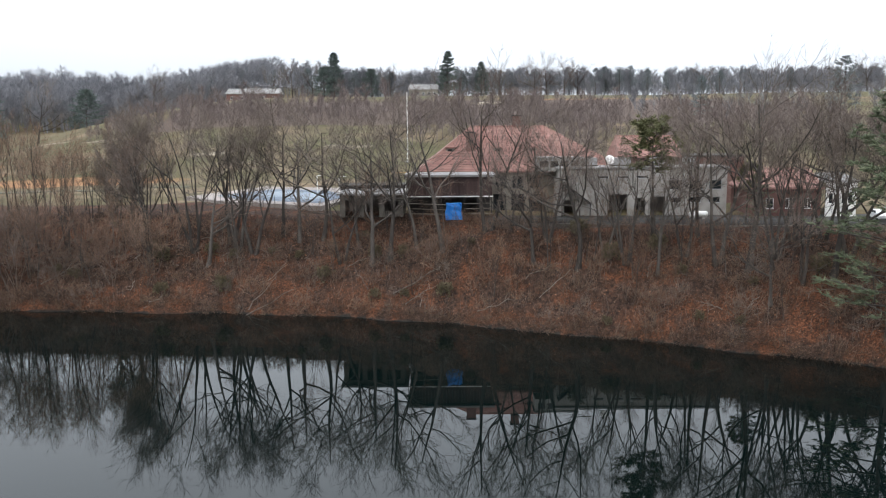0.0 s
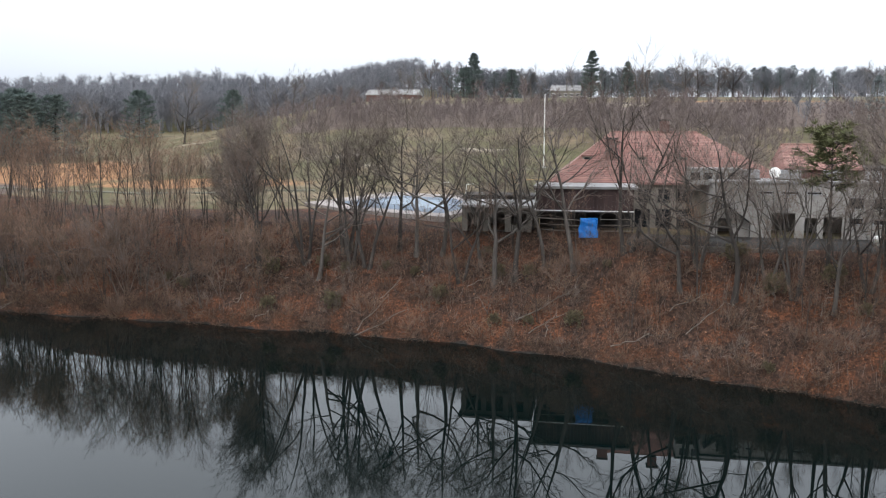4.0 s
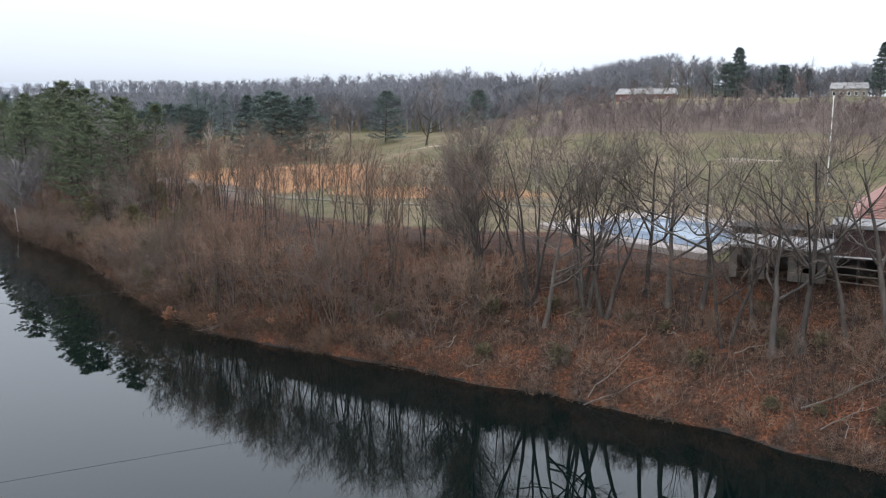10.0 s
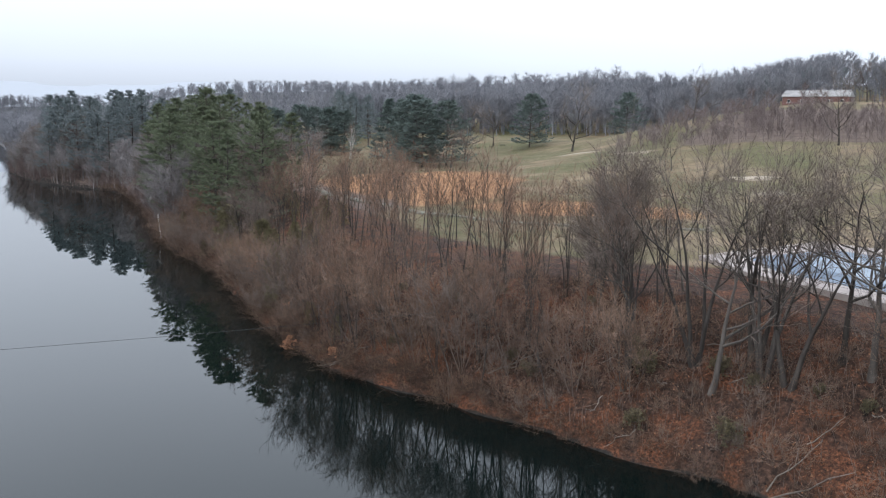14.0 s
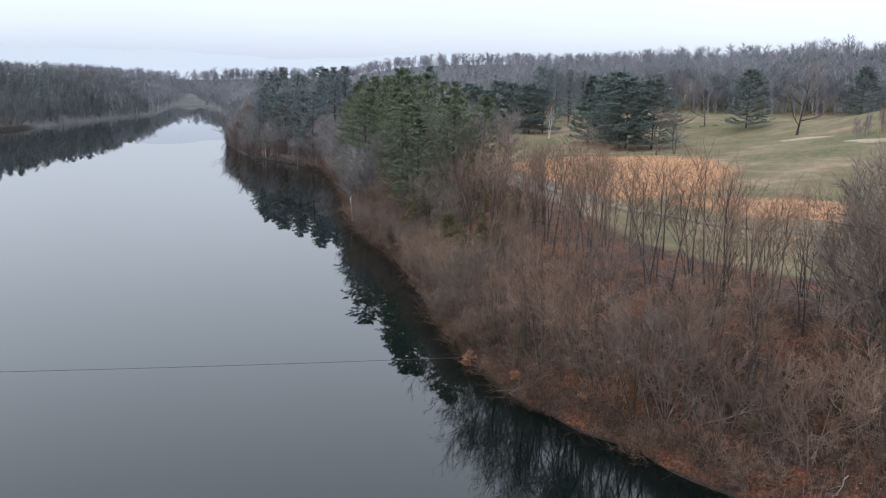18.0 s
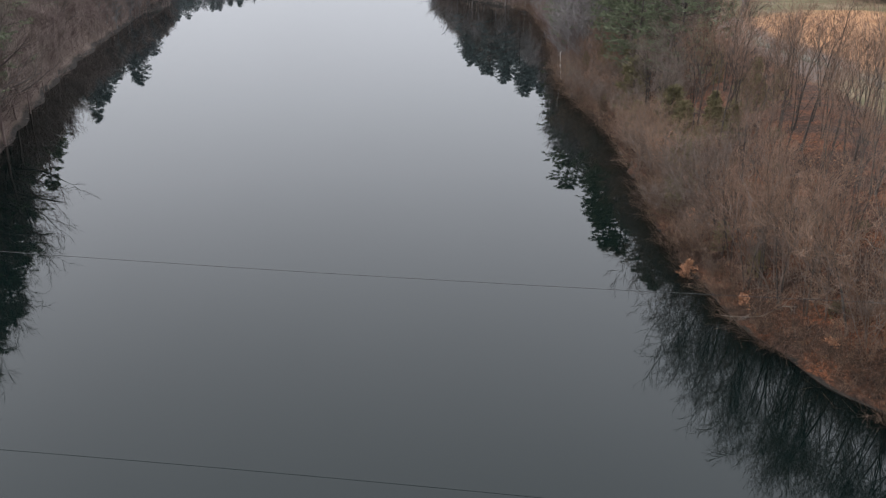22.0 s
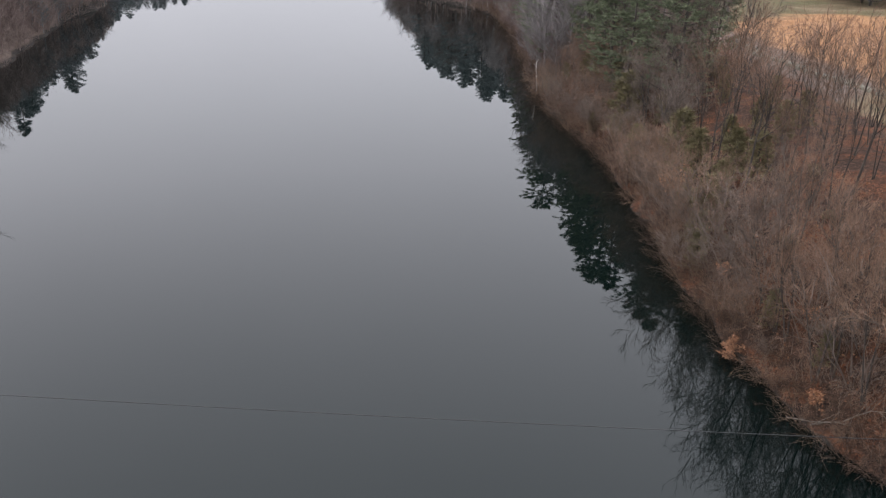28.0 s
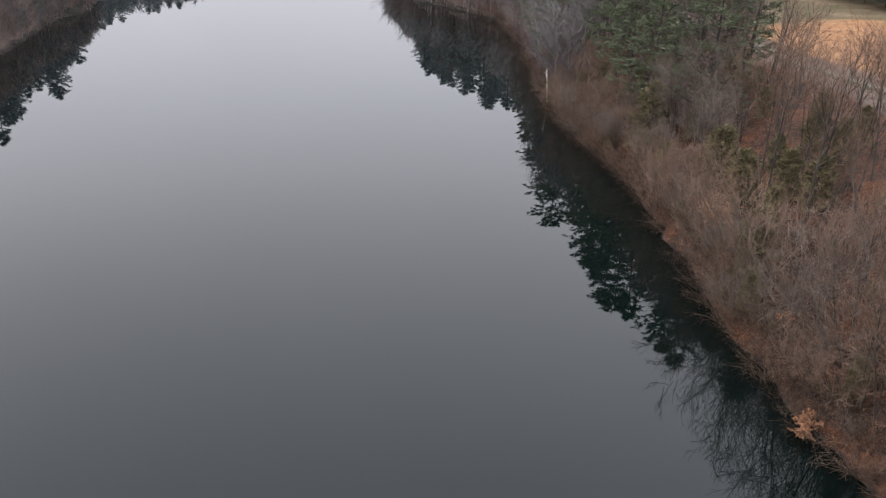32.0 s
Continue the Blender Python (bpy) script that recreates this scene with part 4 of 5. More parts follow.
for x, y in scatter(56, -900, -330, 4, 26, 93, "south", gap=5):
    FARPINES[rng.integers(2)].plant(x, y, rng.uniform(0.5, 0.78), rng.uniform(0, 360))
for x, y, h, k in [(-150, 45, 24, 0), (-158, 48, 26, 2), (-167, 50, 25, 1), (-176, 50, 26, 0), (-184, 54, 24, 2), (-193, 56, 25, 1), (-204, 57, 23, 0), (-213, 59, 22, 2)]:
    PINES[k].plant(x, y, h / 21, h * 37 + x)
for x, y, h in [(-155, 52, 19), (-163, 54, 18), (-173, 56, 19), (-182, 58, 18), (-190, 60, 17), (-200, 61, 16)]:
    FAROAKS[int(h) % 3].plant(x, y, h / 13, h * 37 + x)
# trees on the golf turf
for x, y, h, k in [(-203, 377, 23, 0), (-206, 302, 25, 0), (-213, 308, 27, 0), (-224, 314, 25, 0), (-238, 320, 26, 1), (-231, 322, 24, 1), (-199, 308, 24, 0)]:
    SPRUCES[k].plant(x, y, h / 22, h * 61 + x * 7)
for x, y, h in [(-338, 349, 24), (-328, 344, 23), (-322, 352, 25), (-312, 351, 24), (-304, 352, 23), (-298, 349, 24), (-318, 342, 21), (-292, 352, 22), (-346, 356, 23)]:
    SPRUCES[int(x) % 2].plant(x, y, h / 23, h * 31 + x * 7)
SPRUCES[0].plant(-180, 428, 0.95, 20)
for x, y in [(-320 - 7 * i + rng.uniform(-3, 3), 400 + 6 * i + rng.uniform(-8, 8)) for i in range(16)]:
    FARPINES[rng.integers(2)].plant(x, y, rng.uniform(0.85, 1.05), rng.uniform(0, 360))
for x, y, h, k in [(-162.5, 340, 24, 2), (-182, 287, 16, 0), (-178, 291, 12, 1), (-228, 350, 14, 2), (-231, 391, 19, 0), (-222, 354, 21, 2), (-245, 332, 15, 1), (-281, 469, 18, 0), (-350, 540, 24, 2), (-300, 520, 18, 1), (-120, 352, 19, 0), (-60, 300, 18, 2), (-95, 268, 10, 0)]:
    FAROAKS[k].plant(x, y, h / 17, h * 97 + x)
BIRCH = Kind("birch_tree", *bare_tree(88, 16, stems=2, fork=0.35, limbs=6, spread=30, subs=4, fine=4, twigs=2, girth=0.014, twig_r=0.016, reach=0.3, sub=0.14, tip=0.1, sides=6), WHITEBARK, TWIG_PALE, "slim white-barked birch on the turf beside dark pines", "tree", "")
BIRCH.plant(-267, 329, 1.05, 30)


def picnic_table(x, y, turn):
    """A dark timber table with two benches."""
    ob = thing("picnic_table", "dark timber picnic table with two benches on the turf", "table", x, y, gz(x, y), turn, "picnic tables")
    block("tabletop", ob, DARK, -1.1, 1.1, -0.4, 0.4, 0.7, 0.76)
    for side in (-1, 1):
        block("bench", ob, DARK, -1.1, 1.1, side * 0.75 - 0.14, side * 0.75 + 0.14, 0.42, 0.47)
        for ex in (-0.8, 0.8):
            rod("leg", ob, DARK, (ex, side * 0.7, -0.15), (ex, side * 0.3, 0.72), 0.05, sides=6)
    for ex in (-0.8, 0.8):
        rod("cross_beam", ob, DARK, (ex, -0.85, 0.4), (ex, 0.85, 0.4), 0.04, sides=6)
    return ob


for x, y, turn in ((-229, 386, 15), (-224, 388, 40), (-234, 383, 80)):
    picnic_table(x, y, turn)
# single evergreens: the big pine by the water, and the yellowish ones by the houses
FARPINES[0].plant(93, 312, 0.62, 30)
FARPINES[0].plant(148, 318, 0.85, 100)
PINES[2].plant(49.8, 91.2, 1.05, 40)
CEDAR.plant(29, 114.5, 1.05, 10)
CEDAR.plant(44, 121, 0.55, 120)
PINES[0].plant(44.5, 118, 0.3, 60)


# far bare woods, joined: hundreds of small trees past counting
def far_trees(name, places, heights, material, seed, label, stems=60, thick=1.0):
    """Round-crowned leafless trees, many to a mesh: trunk and limbs as tubes, twigs as slivers."""
    r = np.random.default_rng(seed)
    kinds = []
    for i in range(5):
        k = np.random.default_rng(seed + i)
        p0 = grow(k, np.zeros((1, 3)), np.array([[0.03, 0, 1.0]]), np.array([0.8]), 4, 0.05, 0)
        r0 = np.array([[0.013, 0.011, 0.008, 0.004]])
        s1, w1, q1 = sprout(k, p0, r0, 16, 0.2, 1, 44)
        p1 = grow(k, s1, w1, 0.36 * np.linspace(1, 0.45, 16) * k.uniform(0.8, 1.1, len(s1)), 3, 0.1, 0.12)
        r1 = np.full((len(s1), 1), 0.0045 * (0.4 + 0.6 * thick)) * np.array([1, 0.8, 0.5])
        s2, w2, q2 = sprout(k, p1, r1, max(8, stems // 5), 0.1, 1, 40)
        w2[:, 2] += 0.15
        e2 = s2 + w2 * (0.13 * k.uniform(0.5, 1.3, len(s2)))[:, None]
        v, (fq, ft) = mixed(join([tubes(p0, r0, 4), tubes(p1, r1, 3)]), slivers(k, s2, e2, 0.0045 * thick))
        # the crown keeps within an uneven oval
        a = np.arctan2(v[:, 1], v[:, 0])
        limit = (0.33 + 0.05 * np.sin(3 * a + i) + 0.03 * np.sin(7 * a + 2 * i)) * np.sqrt(np.clip(1 - ((v[:, 2] - 0.6) / 0.46) ** 2, 0.01, 1))
        q = np.minimum(1, limit / (np.hypot(v[:, 0], v[:, 1]) + 1e-6))
        v = v * np.stack([q, q, np.ones_like(q)], 1)
        v[:, 2] = np.minimum(v[:, 2], 1.0 + 0.03 * np.sin(5 * a))
        kinds.append((v, fq, ft))
    vs, qs, ts, base = [], [], [], 0
    for (x, y), h, z in zip(places, heights, ground_z(places[:, 0], places[:, 1])):
        v, fq, ft = kinds[r.integers(5)]
        a = r.uniform(0, 6.28)
        c, s = math.cos(a), math.sin(a)
        w = h * r.uniform(0.95, 1.4)
        vs.append(np.stack([(v[:, 0] * c - v[:, 1] * s) * w + x, (v[:, 0] * s + v[:, 1] * c) * w + y, v[:, 2] * h + z - 0.2], 1))
        qs.append(fq + base), ts.append(ft + base)
        base += len(v)
    return tagged(new(name, mesh_of(name, np.concatenate(vs), [np.concatenate(qs), np.concatenate(ts)], material)), label, "woods", kind="stuff")


def field(count, x0, x1, y0, y1, seed):
    r = np.random.default_rng(seed)
    return np.stack([r.uniform(x0, x1, count), r.uniform(y0, y1, count)], 1)


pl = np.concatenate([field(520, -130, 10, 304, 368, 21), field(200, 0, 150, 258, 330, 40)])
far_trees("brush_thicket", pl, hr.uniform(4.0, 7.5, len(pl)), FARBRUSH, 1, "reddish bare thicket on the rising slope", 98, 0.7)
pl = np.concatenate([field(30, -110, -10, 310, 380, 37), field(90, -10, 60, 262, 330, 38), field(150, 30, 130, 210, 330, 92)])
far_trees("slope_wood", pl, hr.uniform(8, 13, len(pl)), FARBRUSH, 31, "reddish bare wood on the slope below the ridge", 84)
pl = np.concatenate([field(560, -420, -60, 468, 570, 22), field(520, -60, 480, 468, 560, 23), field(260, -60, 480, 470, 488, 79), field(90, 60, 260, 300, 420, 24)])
far_trees("ridge_wood", pl, np.interp(pl[:, 0], [-230, -130, -60, 60], [1.5, 1.25, 1.0, 0.95]) * np.where(pl[:, 1] < 430, 0.6, 1.0) * hr.uniform(15, 19, len(pl)), FARWOOD_HAZED, 5, "bare wood along the far ridge, greyed by painted haze", 154, 0.7)
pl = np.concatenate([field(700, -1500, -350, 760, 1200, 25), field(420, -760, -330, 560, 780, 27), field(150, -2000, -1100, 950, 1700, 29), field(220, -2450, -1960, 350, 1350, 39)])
far_trees("distant_wood", pl, hr.uniform(17, 26, len(pl)), FARWOOD_HAZED, 9, "distant bare woods beyond the turf", 84, 0.8)
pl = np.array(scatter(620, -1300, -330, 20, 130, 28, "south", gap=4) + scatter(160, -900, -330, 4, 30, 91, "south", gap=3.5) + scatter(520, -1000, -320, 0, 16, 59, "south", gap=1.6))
far_trees("south_wood", pl, np.interp(inland(pl[:, 0], pl[:, 1])[1], [0, 12, 45, 120], [9, 14, 25, 27]) * hr.uniform(0.85, 1.15, len(pl)), SHOREWOOD_HAZED, 13, "bare woods on the far shore of the lake", 98, 0.8)
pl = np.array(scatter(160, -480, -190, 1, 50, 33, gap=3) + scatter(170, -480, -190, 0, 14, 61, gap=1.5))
far_trees("headland_wood", pl, hr.uniform(12, 19, len(pl)), HEADWOOD_HAZED, 17, "bare woods on the wooded headland", 168, 0.5)
pl = np.array(scatter(170, -430, -106, 1, 50, 36, "south", gap=3) + scatter(170, -430, -106, 0, 18, 60, "south", gap=1.6))
far_trees("near_south_wood", pl, np.interp(pl[:, 0], [-330, -220, -160], [0.75, 1.0, 1.15]) * hr.uniform(11, 17, len(pl)), HEADBRUSH, 27, "reddish bare woods on the near stretch of the far shore", 168, 0.5)
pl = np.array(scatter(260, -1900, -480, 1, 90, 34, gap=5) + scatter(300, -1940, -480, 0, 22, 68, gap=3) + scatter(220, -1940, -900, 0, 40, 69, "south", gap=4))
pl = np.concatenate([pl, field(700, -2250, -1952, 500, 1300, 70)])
far_trees("upper_lake_wood", pl, np.where(pl[:, 0] < -1940, 1.5, 1.0) * hr.uniform(18, 26, len(pl)), FARWOOD_HAZED, 19, "bare woods along the upper lake", 60)
pl = np.array(scatter(190, -480, -196, -0.5, 9, 66, gap=1.8))
far_trees("headland_thicket", pl, hr.uniform(7, 13, len(pl)), HEADBRUSH, 41, "brown bare thicket along the headland shore", 154, 0.55)
pl = np.array(scatter(240, -430, -106, -0.3, 16, 67, "south", gap=1.8))
far_trees("south_thicket", pl, hr.uniform(6, 12, len(pl)), HEADBRUSH, 43, "reddish brown bare thicket on the far shore", 154, 0.55)
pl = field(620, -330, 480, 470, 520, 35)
far_trees("ridge_understorey", pl, hr.uniform(6, 10, len(pl)), FARWOOD_HAZED, 23, "low bare growth under the ridge trees", 56)
for x, y, h, k in [(-60, 466, 22, 1), (1, 464, 22, 1), (20, 468, 17, 1), (-66, 470, 15, 0), (-40, 470, 14, 0)]:
    SPRUCES[k].plant(x, y, h / 22, h * 43 + x, tall=1.1)
for x, y, h in [(-76, 474, 17), (-50, 472, 16), (-30, 474, 15), (8, 470, 15), (30, 474, 15), (36, 472, 14), (82, 470, 16), (88, 474, 17), (95, 470, 16), (102, 474, 17), (110, 470, 15), (121, 472, 14), (136, 476, 15), (150, 472, 14), (166, 478, 15), (190, 474, 15), (215, 474, 16), (-95, 478, 17), (-112, 480, 19), (-150, 500, 20), (-135, 495, 18), (12, 474, 14)]:
    FARPINES[int(x) % 2].plant(x, y, h / 26, h * 43 + x, tall=0.95)
for x, y, h in [(48, 464, 20), (55, 468, 21), (64, 464, 20), (72, 468, 19), (-84, 474, 20), (-72, 468, 19), (-30, 468, 18), (230, 470, 22), (244, 468, 23), (30, 465, 17), (140, 470, 17)]:
    FAROAKS[2 if int(x) % 2 else 0].plant(x, y, h / 17, h * 43 + x)


# ---- the clubhouse terrace ----
T = 12.0


def wall_openings(bm, x0, x1, y, z0, z1, holes, thick=0.3):
    """A wall along x with real openings: holes are (x0, x1, z0, z1)."""
    xs = sorted({x0, x1, *[v for h in holes for v in h[:2]]})
    zs = sorted({z0, z1, *[v for h in holes for v in h[2:]]})
    for a, b in zip(xs[:-1], xs[1:]):
        for c, d in zip(zs[:-1], zs[1:]):
            if not any(h[0] <= (a + b) / 2 <= h[1] and h[2] <= (c + d) / 2 <= h[3] for h in holes):
                box(bm, a, b, y, y + thick, c, d)
    bmesh.ops.remove_doubles(bm, verts=bm.verts, dist=0.001)
    return bm


def window(parent, x0, x1, y, z0, z1, frame_mat, bars=1):
    """A window set in an opening: frame, sill and panes."""
    w = block("window", parent, frame_mat, x0, x1, y + 0.10, y + 0.16, z0, z0 + 0.08, 0.01)
    block("frame", w, frame_mat, x0, x1, y + 0.10, y + 0.16, z1 - 0.08, z1, 0.01)
    for k in range(bars + 2):
        cx = x0 + 0.04 + (x1 - x0 - 0.08) * k / (bars + 1)
        block("frame", w, frame_mat, cx - 0.04, cx + 0.04, y + 0.095, y + 0.155, z0 + 0.08, z1 - 0.08, 0.01)
    block("sill", w, frame_mat, x0 - 0.08, x1 + 0.08, y - 0.08, y + 0.1, z0 - 0.07, z0 - 0.002, 0.01)
    for k in range(bars + 1):
        a, b = x0 + 0.04 + (x1 - x0 - 0.08) * k / (bars + 1), x0 + 0.04 + (x1 - x0 - 0.08) * (k + 1) / (bars + 1)
        block("pane", w, GLASS, a + 0.04, b - 0.04, y + 0.12, y + 0.135, z0 + 0.08, z1 - 0.08, 0)
    return w


def hip_roof(name, parent, material, x0, x1, y0, y1, z0, z1, hip, thick=0.25, hip2=None):
    """A hipped (or, with hip 0, gabled) tiled roof along x."""
    bm = bmesh.new()
    ym, h2 = (y0 + y1) / 2, hip if hip2 is None else hip2
    lo = [bm.verts.new(v) for v in ((x0, y0, z0), (x1, y0, z0), (x1, y1, z0), (x0, y1, z0))]
    hi = [bm.verts.new(v) for v in ((x0, y0, z0 + thick), (x1, y0, z0 + thick), (x1, y1, z0 + thick), (x0, y1, z0 + thick))]
    a, b = bm.verts.new((x0 + hip, ym, z1)), bm.verts.new((x1 - h2, ym, z1))
    bm.faces.new(lo[::-1])
    for i in range(4):
        bm.faces.new((lo[i], lo[(i + 1) % 4], hi[(i + 1) % 4], hi[i]))
    bm.faces.new((hi[0], hi[1], b, a)), bm.faces.new((hi[1], hi[2], b)), bm.faces.new((hi[2], hi[3], a, b)), bm.faces.new((hi[3], hi[0], a))
    roof = part(name, bm, material, parent)
    slope = math.hypot(ym - y0, z1 - z0 - thick)
    rows = int(slope / 0.42)
    for k in range(rows):
        u = (k + 0.1) / rows
        xa, xb = x0 + hip * u, x1 - h2 * u
        for side in (0, 1):
            yy = y0 + (ym - y0) * u if side == 0 else y1 + (ym - y1) * u
            zz = z0 + thick + (z1 - z0 - thick) * u
            rod("tile_course", roof, material, (xa, yy, zz + 0.01), (xb, yy, zz + 0.01), 0.06, sides=5)
    rod("ridge_tiles", roof, material, (x0 + hip, ym, z1), (x1 - h2, ym, z1), 0.14, sides=7)
    return roof


def flat_building(label, category, name, x0, x1, y0, y1, z0, z1, wall_mat, roof_mat, holes, frame_mat, over=0.3):
    b = thing(name, label, category)
    part("front_wall", wall_openings(bmesh.new(), x0, x1, y0, z0, z1, holes), wall_mat, b)
    block("side_wall", b, wall_mat, x0, x0 + 0.3, y0 + 0.3, y1 - 0.3, z0, z1)
    block("side_wall", b, wall_mat, x1 - 0.3, x1, y0 + 0.3, y1 - 0.3, z0, z1)
    block("back_wall", b, wall_mat, x0, x1, y1 - 0.3, y1, z0, z1)
    block("roof", b, roof_mat, x0 - over, x1 + over, y0 - over, y1 + over, z1, z1 + 0.3, 0.03)
    block("inner_floor", b, DARK, x0 + 0.3, x1 - 0.3, y0 + 0.3, y1 - 0.3, z0, z0 + 0.05, 0)
    for h in holes:
        if frame_mat and h[3] - h[2] < 2.5:
            window(b, *h[:2], y0, *h[2:], frame_mat, 0)
    return b


terrace = tagged(new("road", mesh_of("road", np.array([(x, y, z) for z in (11.2, T + 0.02) for x, y in ((7, 123.5), (70, 116), (72, 134), (7, 134))]), np.array([(4, 5, 6, 7), (0, 1, 5, 4), (1, 2, 6, 5), (2, 3, 7, 6), (3, 0, 4, 7)]), ASPHALT)), "asphalt service drive behind the clubhouse", "road", kind="structure")

flat_building("low flat-roofed pool house with dark open front", "building", "pool_house", -16, -6, 133, 142.5, T, 15.5, MOSSY, FLATROOF, [(-15.2, -13.0, T, 14.7), (-12.2, -9.8, T, 14.7), (-9.0, -6.8, T + 1, 14.6)], None, 0.5)

pav = thing("pavilion", "dark brown timber pavilion raised on posts with a pale flat roof", "pavilion")
block("floor", pav, DARK, -5.2, 8, 131.5, 139, 15.1, 15.4)
for k in range(27):
    a = -5.2 + 13.2 * k / 27
    block("board", pav, BROWN, a + 0.01, a + 13.2 / 27 - 0.01, 131.5, 131.62, 15.4, 18.4, 0)
block("side_wall", pav, BROWN, -5.2, -5.08, 131.62, 139, 15.4, 18.4)
block("side_wall", pav, BROWN, 7.88, 8, 131.62, 139, 15.4, 18.4)
block("back_wall", pav, DARK, -5.2, 8, 139, 139.2, T, 18.4)
block("trim", pav, WHITE, -5.4, 8.1, 131.38, 131.498, 15.28, 15.42)
block("roof", pav, FLATROOF, -5.7, 8.5, 131, 139.5, 18.4, 18.75)
for k in range(7):
    block("post", pav, DARK, -5.1 + 2.15 * k, -4.9 + 2.15 * k, 131.5, 131.7, T - 0.6, 15.1)
for hz in (12.7, 13.5, 14.3):
    rod("rail", pav, DEADWOOD, (-5.1, 131.42, hz), (1.0, 131.42, hz - 0.25), 0.07, sides=6)
    rod("rail", pav, DEADWOOD, (3.6, 131.42, hz - 0.1), (8.2, 131.42, hz), 0.06, sides=6)
rod("downpipe", pav, WHITE, (-5.45, 131.45, 18.4), (-5.45, 131.45, 15.3), 0.06)

house = thing("clubhouse", "large beige stucco clubhouse with a red clay-tiled hipped roof", "building")
HOLES = [(8.6, 10.8, 12.2, 15.0), (11.6, 13.8, 12.2, 15.0), (14.6, 16.8, 12.2, 15.0), (9.0, 10.8, 16.0, 17.9), (11.8, 13.6, 16.0, 17.9), (14.6, 16.4, 16.0, 17.9)]
part("front_wall", wall_openings(bmesh.new(), -3, 30, 140, T, 18.6, HOLES), BEIGE, house)
for h in HOLES:
    window(house, *h[:2], 140, *h[2:], DARK)
block("side_wall", house, BEIGE, -3, -2.7, 140.3, 157.7, T, 18.6)
block("side_wall", house, BEIGE, 29.7, 30, 140.3, 157.7, T, 18.6)
block("back_wall", house, BEIGE, -3, 30, 157.7, 158, T, 18.6)
hip_roof("roof", house, ROOFRED, -4, 31, 139.2, 158.8, 18.6, 26.1, 9, hip2=13)
ch = block("chimney", house, BRICK, 4.2, 5.8, 143.4, 144.6, 19.5, 25.0)
block("cap", ch, DARK, 4.1, 5.9, 143.3, 144.7, 25.0, 25.25)
cup = block("cupola", house, BRICK, 12.4, 13.8, 148.2, 149.6, 26.2, 27.8)
block("cap", cup, DARK, 12.2, 14.0, 148.0, 149.8, 27.8, 28.0)
for cx in (1.5, 9.5, 15.5):
    d = block("dormer", house, BEIGE, cx - 0.7, cx + 0.7, 143.5, 146, 21.2, 22.5)
    block("pane", d, GLASS, cx - 0.4, cx + 0.4, 143.44, 143.498, 21.5, 22.3, 0)
    block("dormer_roof", d, ROOFRED, cx - 0.9, cx + 0.9, 143.2, 146.8, 22.5, 22.75)

WB = [(24.6, 26.4, 17.9, 18.3), (27.6, 29.6, 17.9, 18.3), (30.7, 32.6, 17.9, 18.3), (36, 38, 16.1, 17.6), (39.2, 41.2, 16.1, 17.6), (42.2, 44.2, 16.1, 17.6), (36.2, 38, 14.0, 14.9), (39.2, 41, 14.0, 14.9), (42.2, 44, 14.0, 14.9),
      (19.4, 21.2, T, 14.6), (26.4, 29.4, T, 15.4), (30.6, 32.2, T, 14.8), (33.0, 35.4, T, 15.0)]
flat_building("white stucco two-storey wing with small dark windows and a flat roof", "building", "white_wing", 18.5, 45, 133, 139.1, T, 19.4, STUCCO, FLATROOF, WB, GREYMETAL)
for cx, w in ((24, 2.2), (29, 3.0), (35, 2.4), (40, 1.6)):
    u = thing("roof_unit", "grey metal ventilation unit standing on the flat roof", "roof unit", cx, 137, 19.7, group="roof units")
    block("housing", u, GREYMETAL, -w / 2, w / 2, -1, 1, 0.15, 1.3, 0.05)
    block("base", u, DARK, -w / 2 - 0.1, w / 2 + 0.1, -1.1, 1.1, 0, 0.15)
    rod("fan_collar", u, DARK, (0, 0, 1.3), (0, 0, 1.5), 0.5, sides=14)

wing = thing("rear_wing", "red-roofed rear wing of the clubhouse", "building")
block("wall", wing, BRICK, 31.4, 41.6, 149.4, 160, T, 20.5)
hip_roof("roof", wing, ROOFRED, 31.05, 42.2, 148.8, 160.6, 20.5, 24.2, 0.4)
brn = thing("brown_block", "flat-roofed brown brick block behind the white wing", "building")
block("wall", brn, BRICK, 42.6, 52.4, 147, 157, T, 20.6)
block("roof", brn, DARK, 42.4, 52.6, 146.8, 157.2, 20.6, 20.9)
pent = thing("roof_house", "small grey roof house with a row of windows", "building")
block("wall", pent, CONCRETE, 15.4, 22.5, 135.6, 139, 18.9, 21.0)
block("roof", pent, FLATROOF, 15.2, 22.7, 135.4, 139.2, 21.0, 21.2)
for k in range(4):
    block("pane", pent, GLASS, 15.9 + 1.65 * k, 17.1 + 1.65 * k, 135.55, 135.598, 19.6, 20.6, 0)

cot = thing("cottage", "small brick cottage with a brown-red roof and white porch", "building")
CH = [(50.5, 51.7, 13.2, 14.8), (53.5, 54.7, 13.2, 14.8), (56.5, 57.5, 13.2, 14.8)]
part("front_wall", wall_openings(bmesh.new(), 48, 59, 131, T, 16.2, CH), BRICK, cot)
for h in CH:
    window(cot, *h[:2], 131, *h[2:], WHITE)
block("side_wall", cot, BRICK, 48, 48.3, 131.3, 139.7, T, 16.2)
block("back_wall", cot, BRICK, 48, 59, 139.7, 140, T, 16.2)
hip_roof("roof", cot, ROOFRED, 47.4, 59.3, 130.4, 140.6, 16.2, 19.2, 3, hip2=0.5)
PH = [(59.7 + 1.0 * k, 60.5 + 1.0 * k, 14.0, 15.6) for k in range(4)]
part("porch_wall", wall_openings(bmesh.new(), 59.3, 64, 130, T, 17.2, PH, 0.2), WHITE, cot)
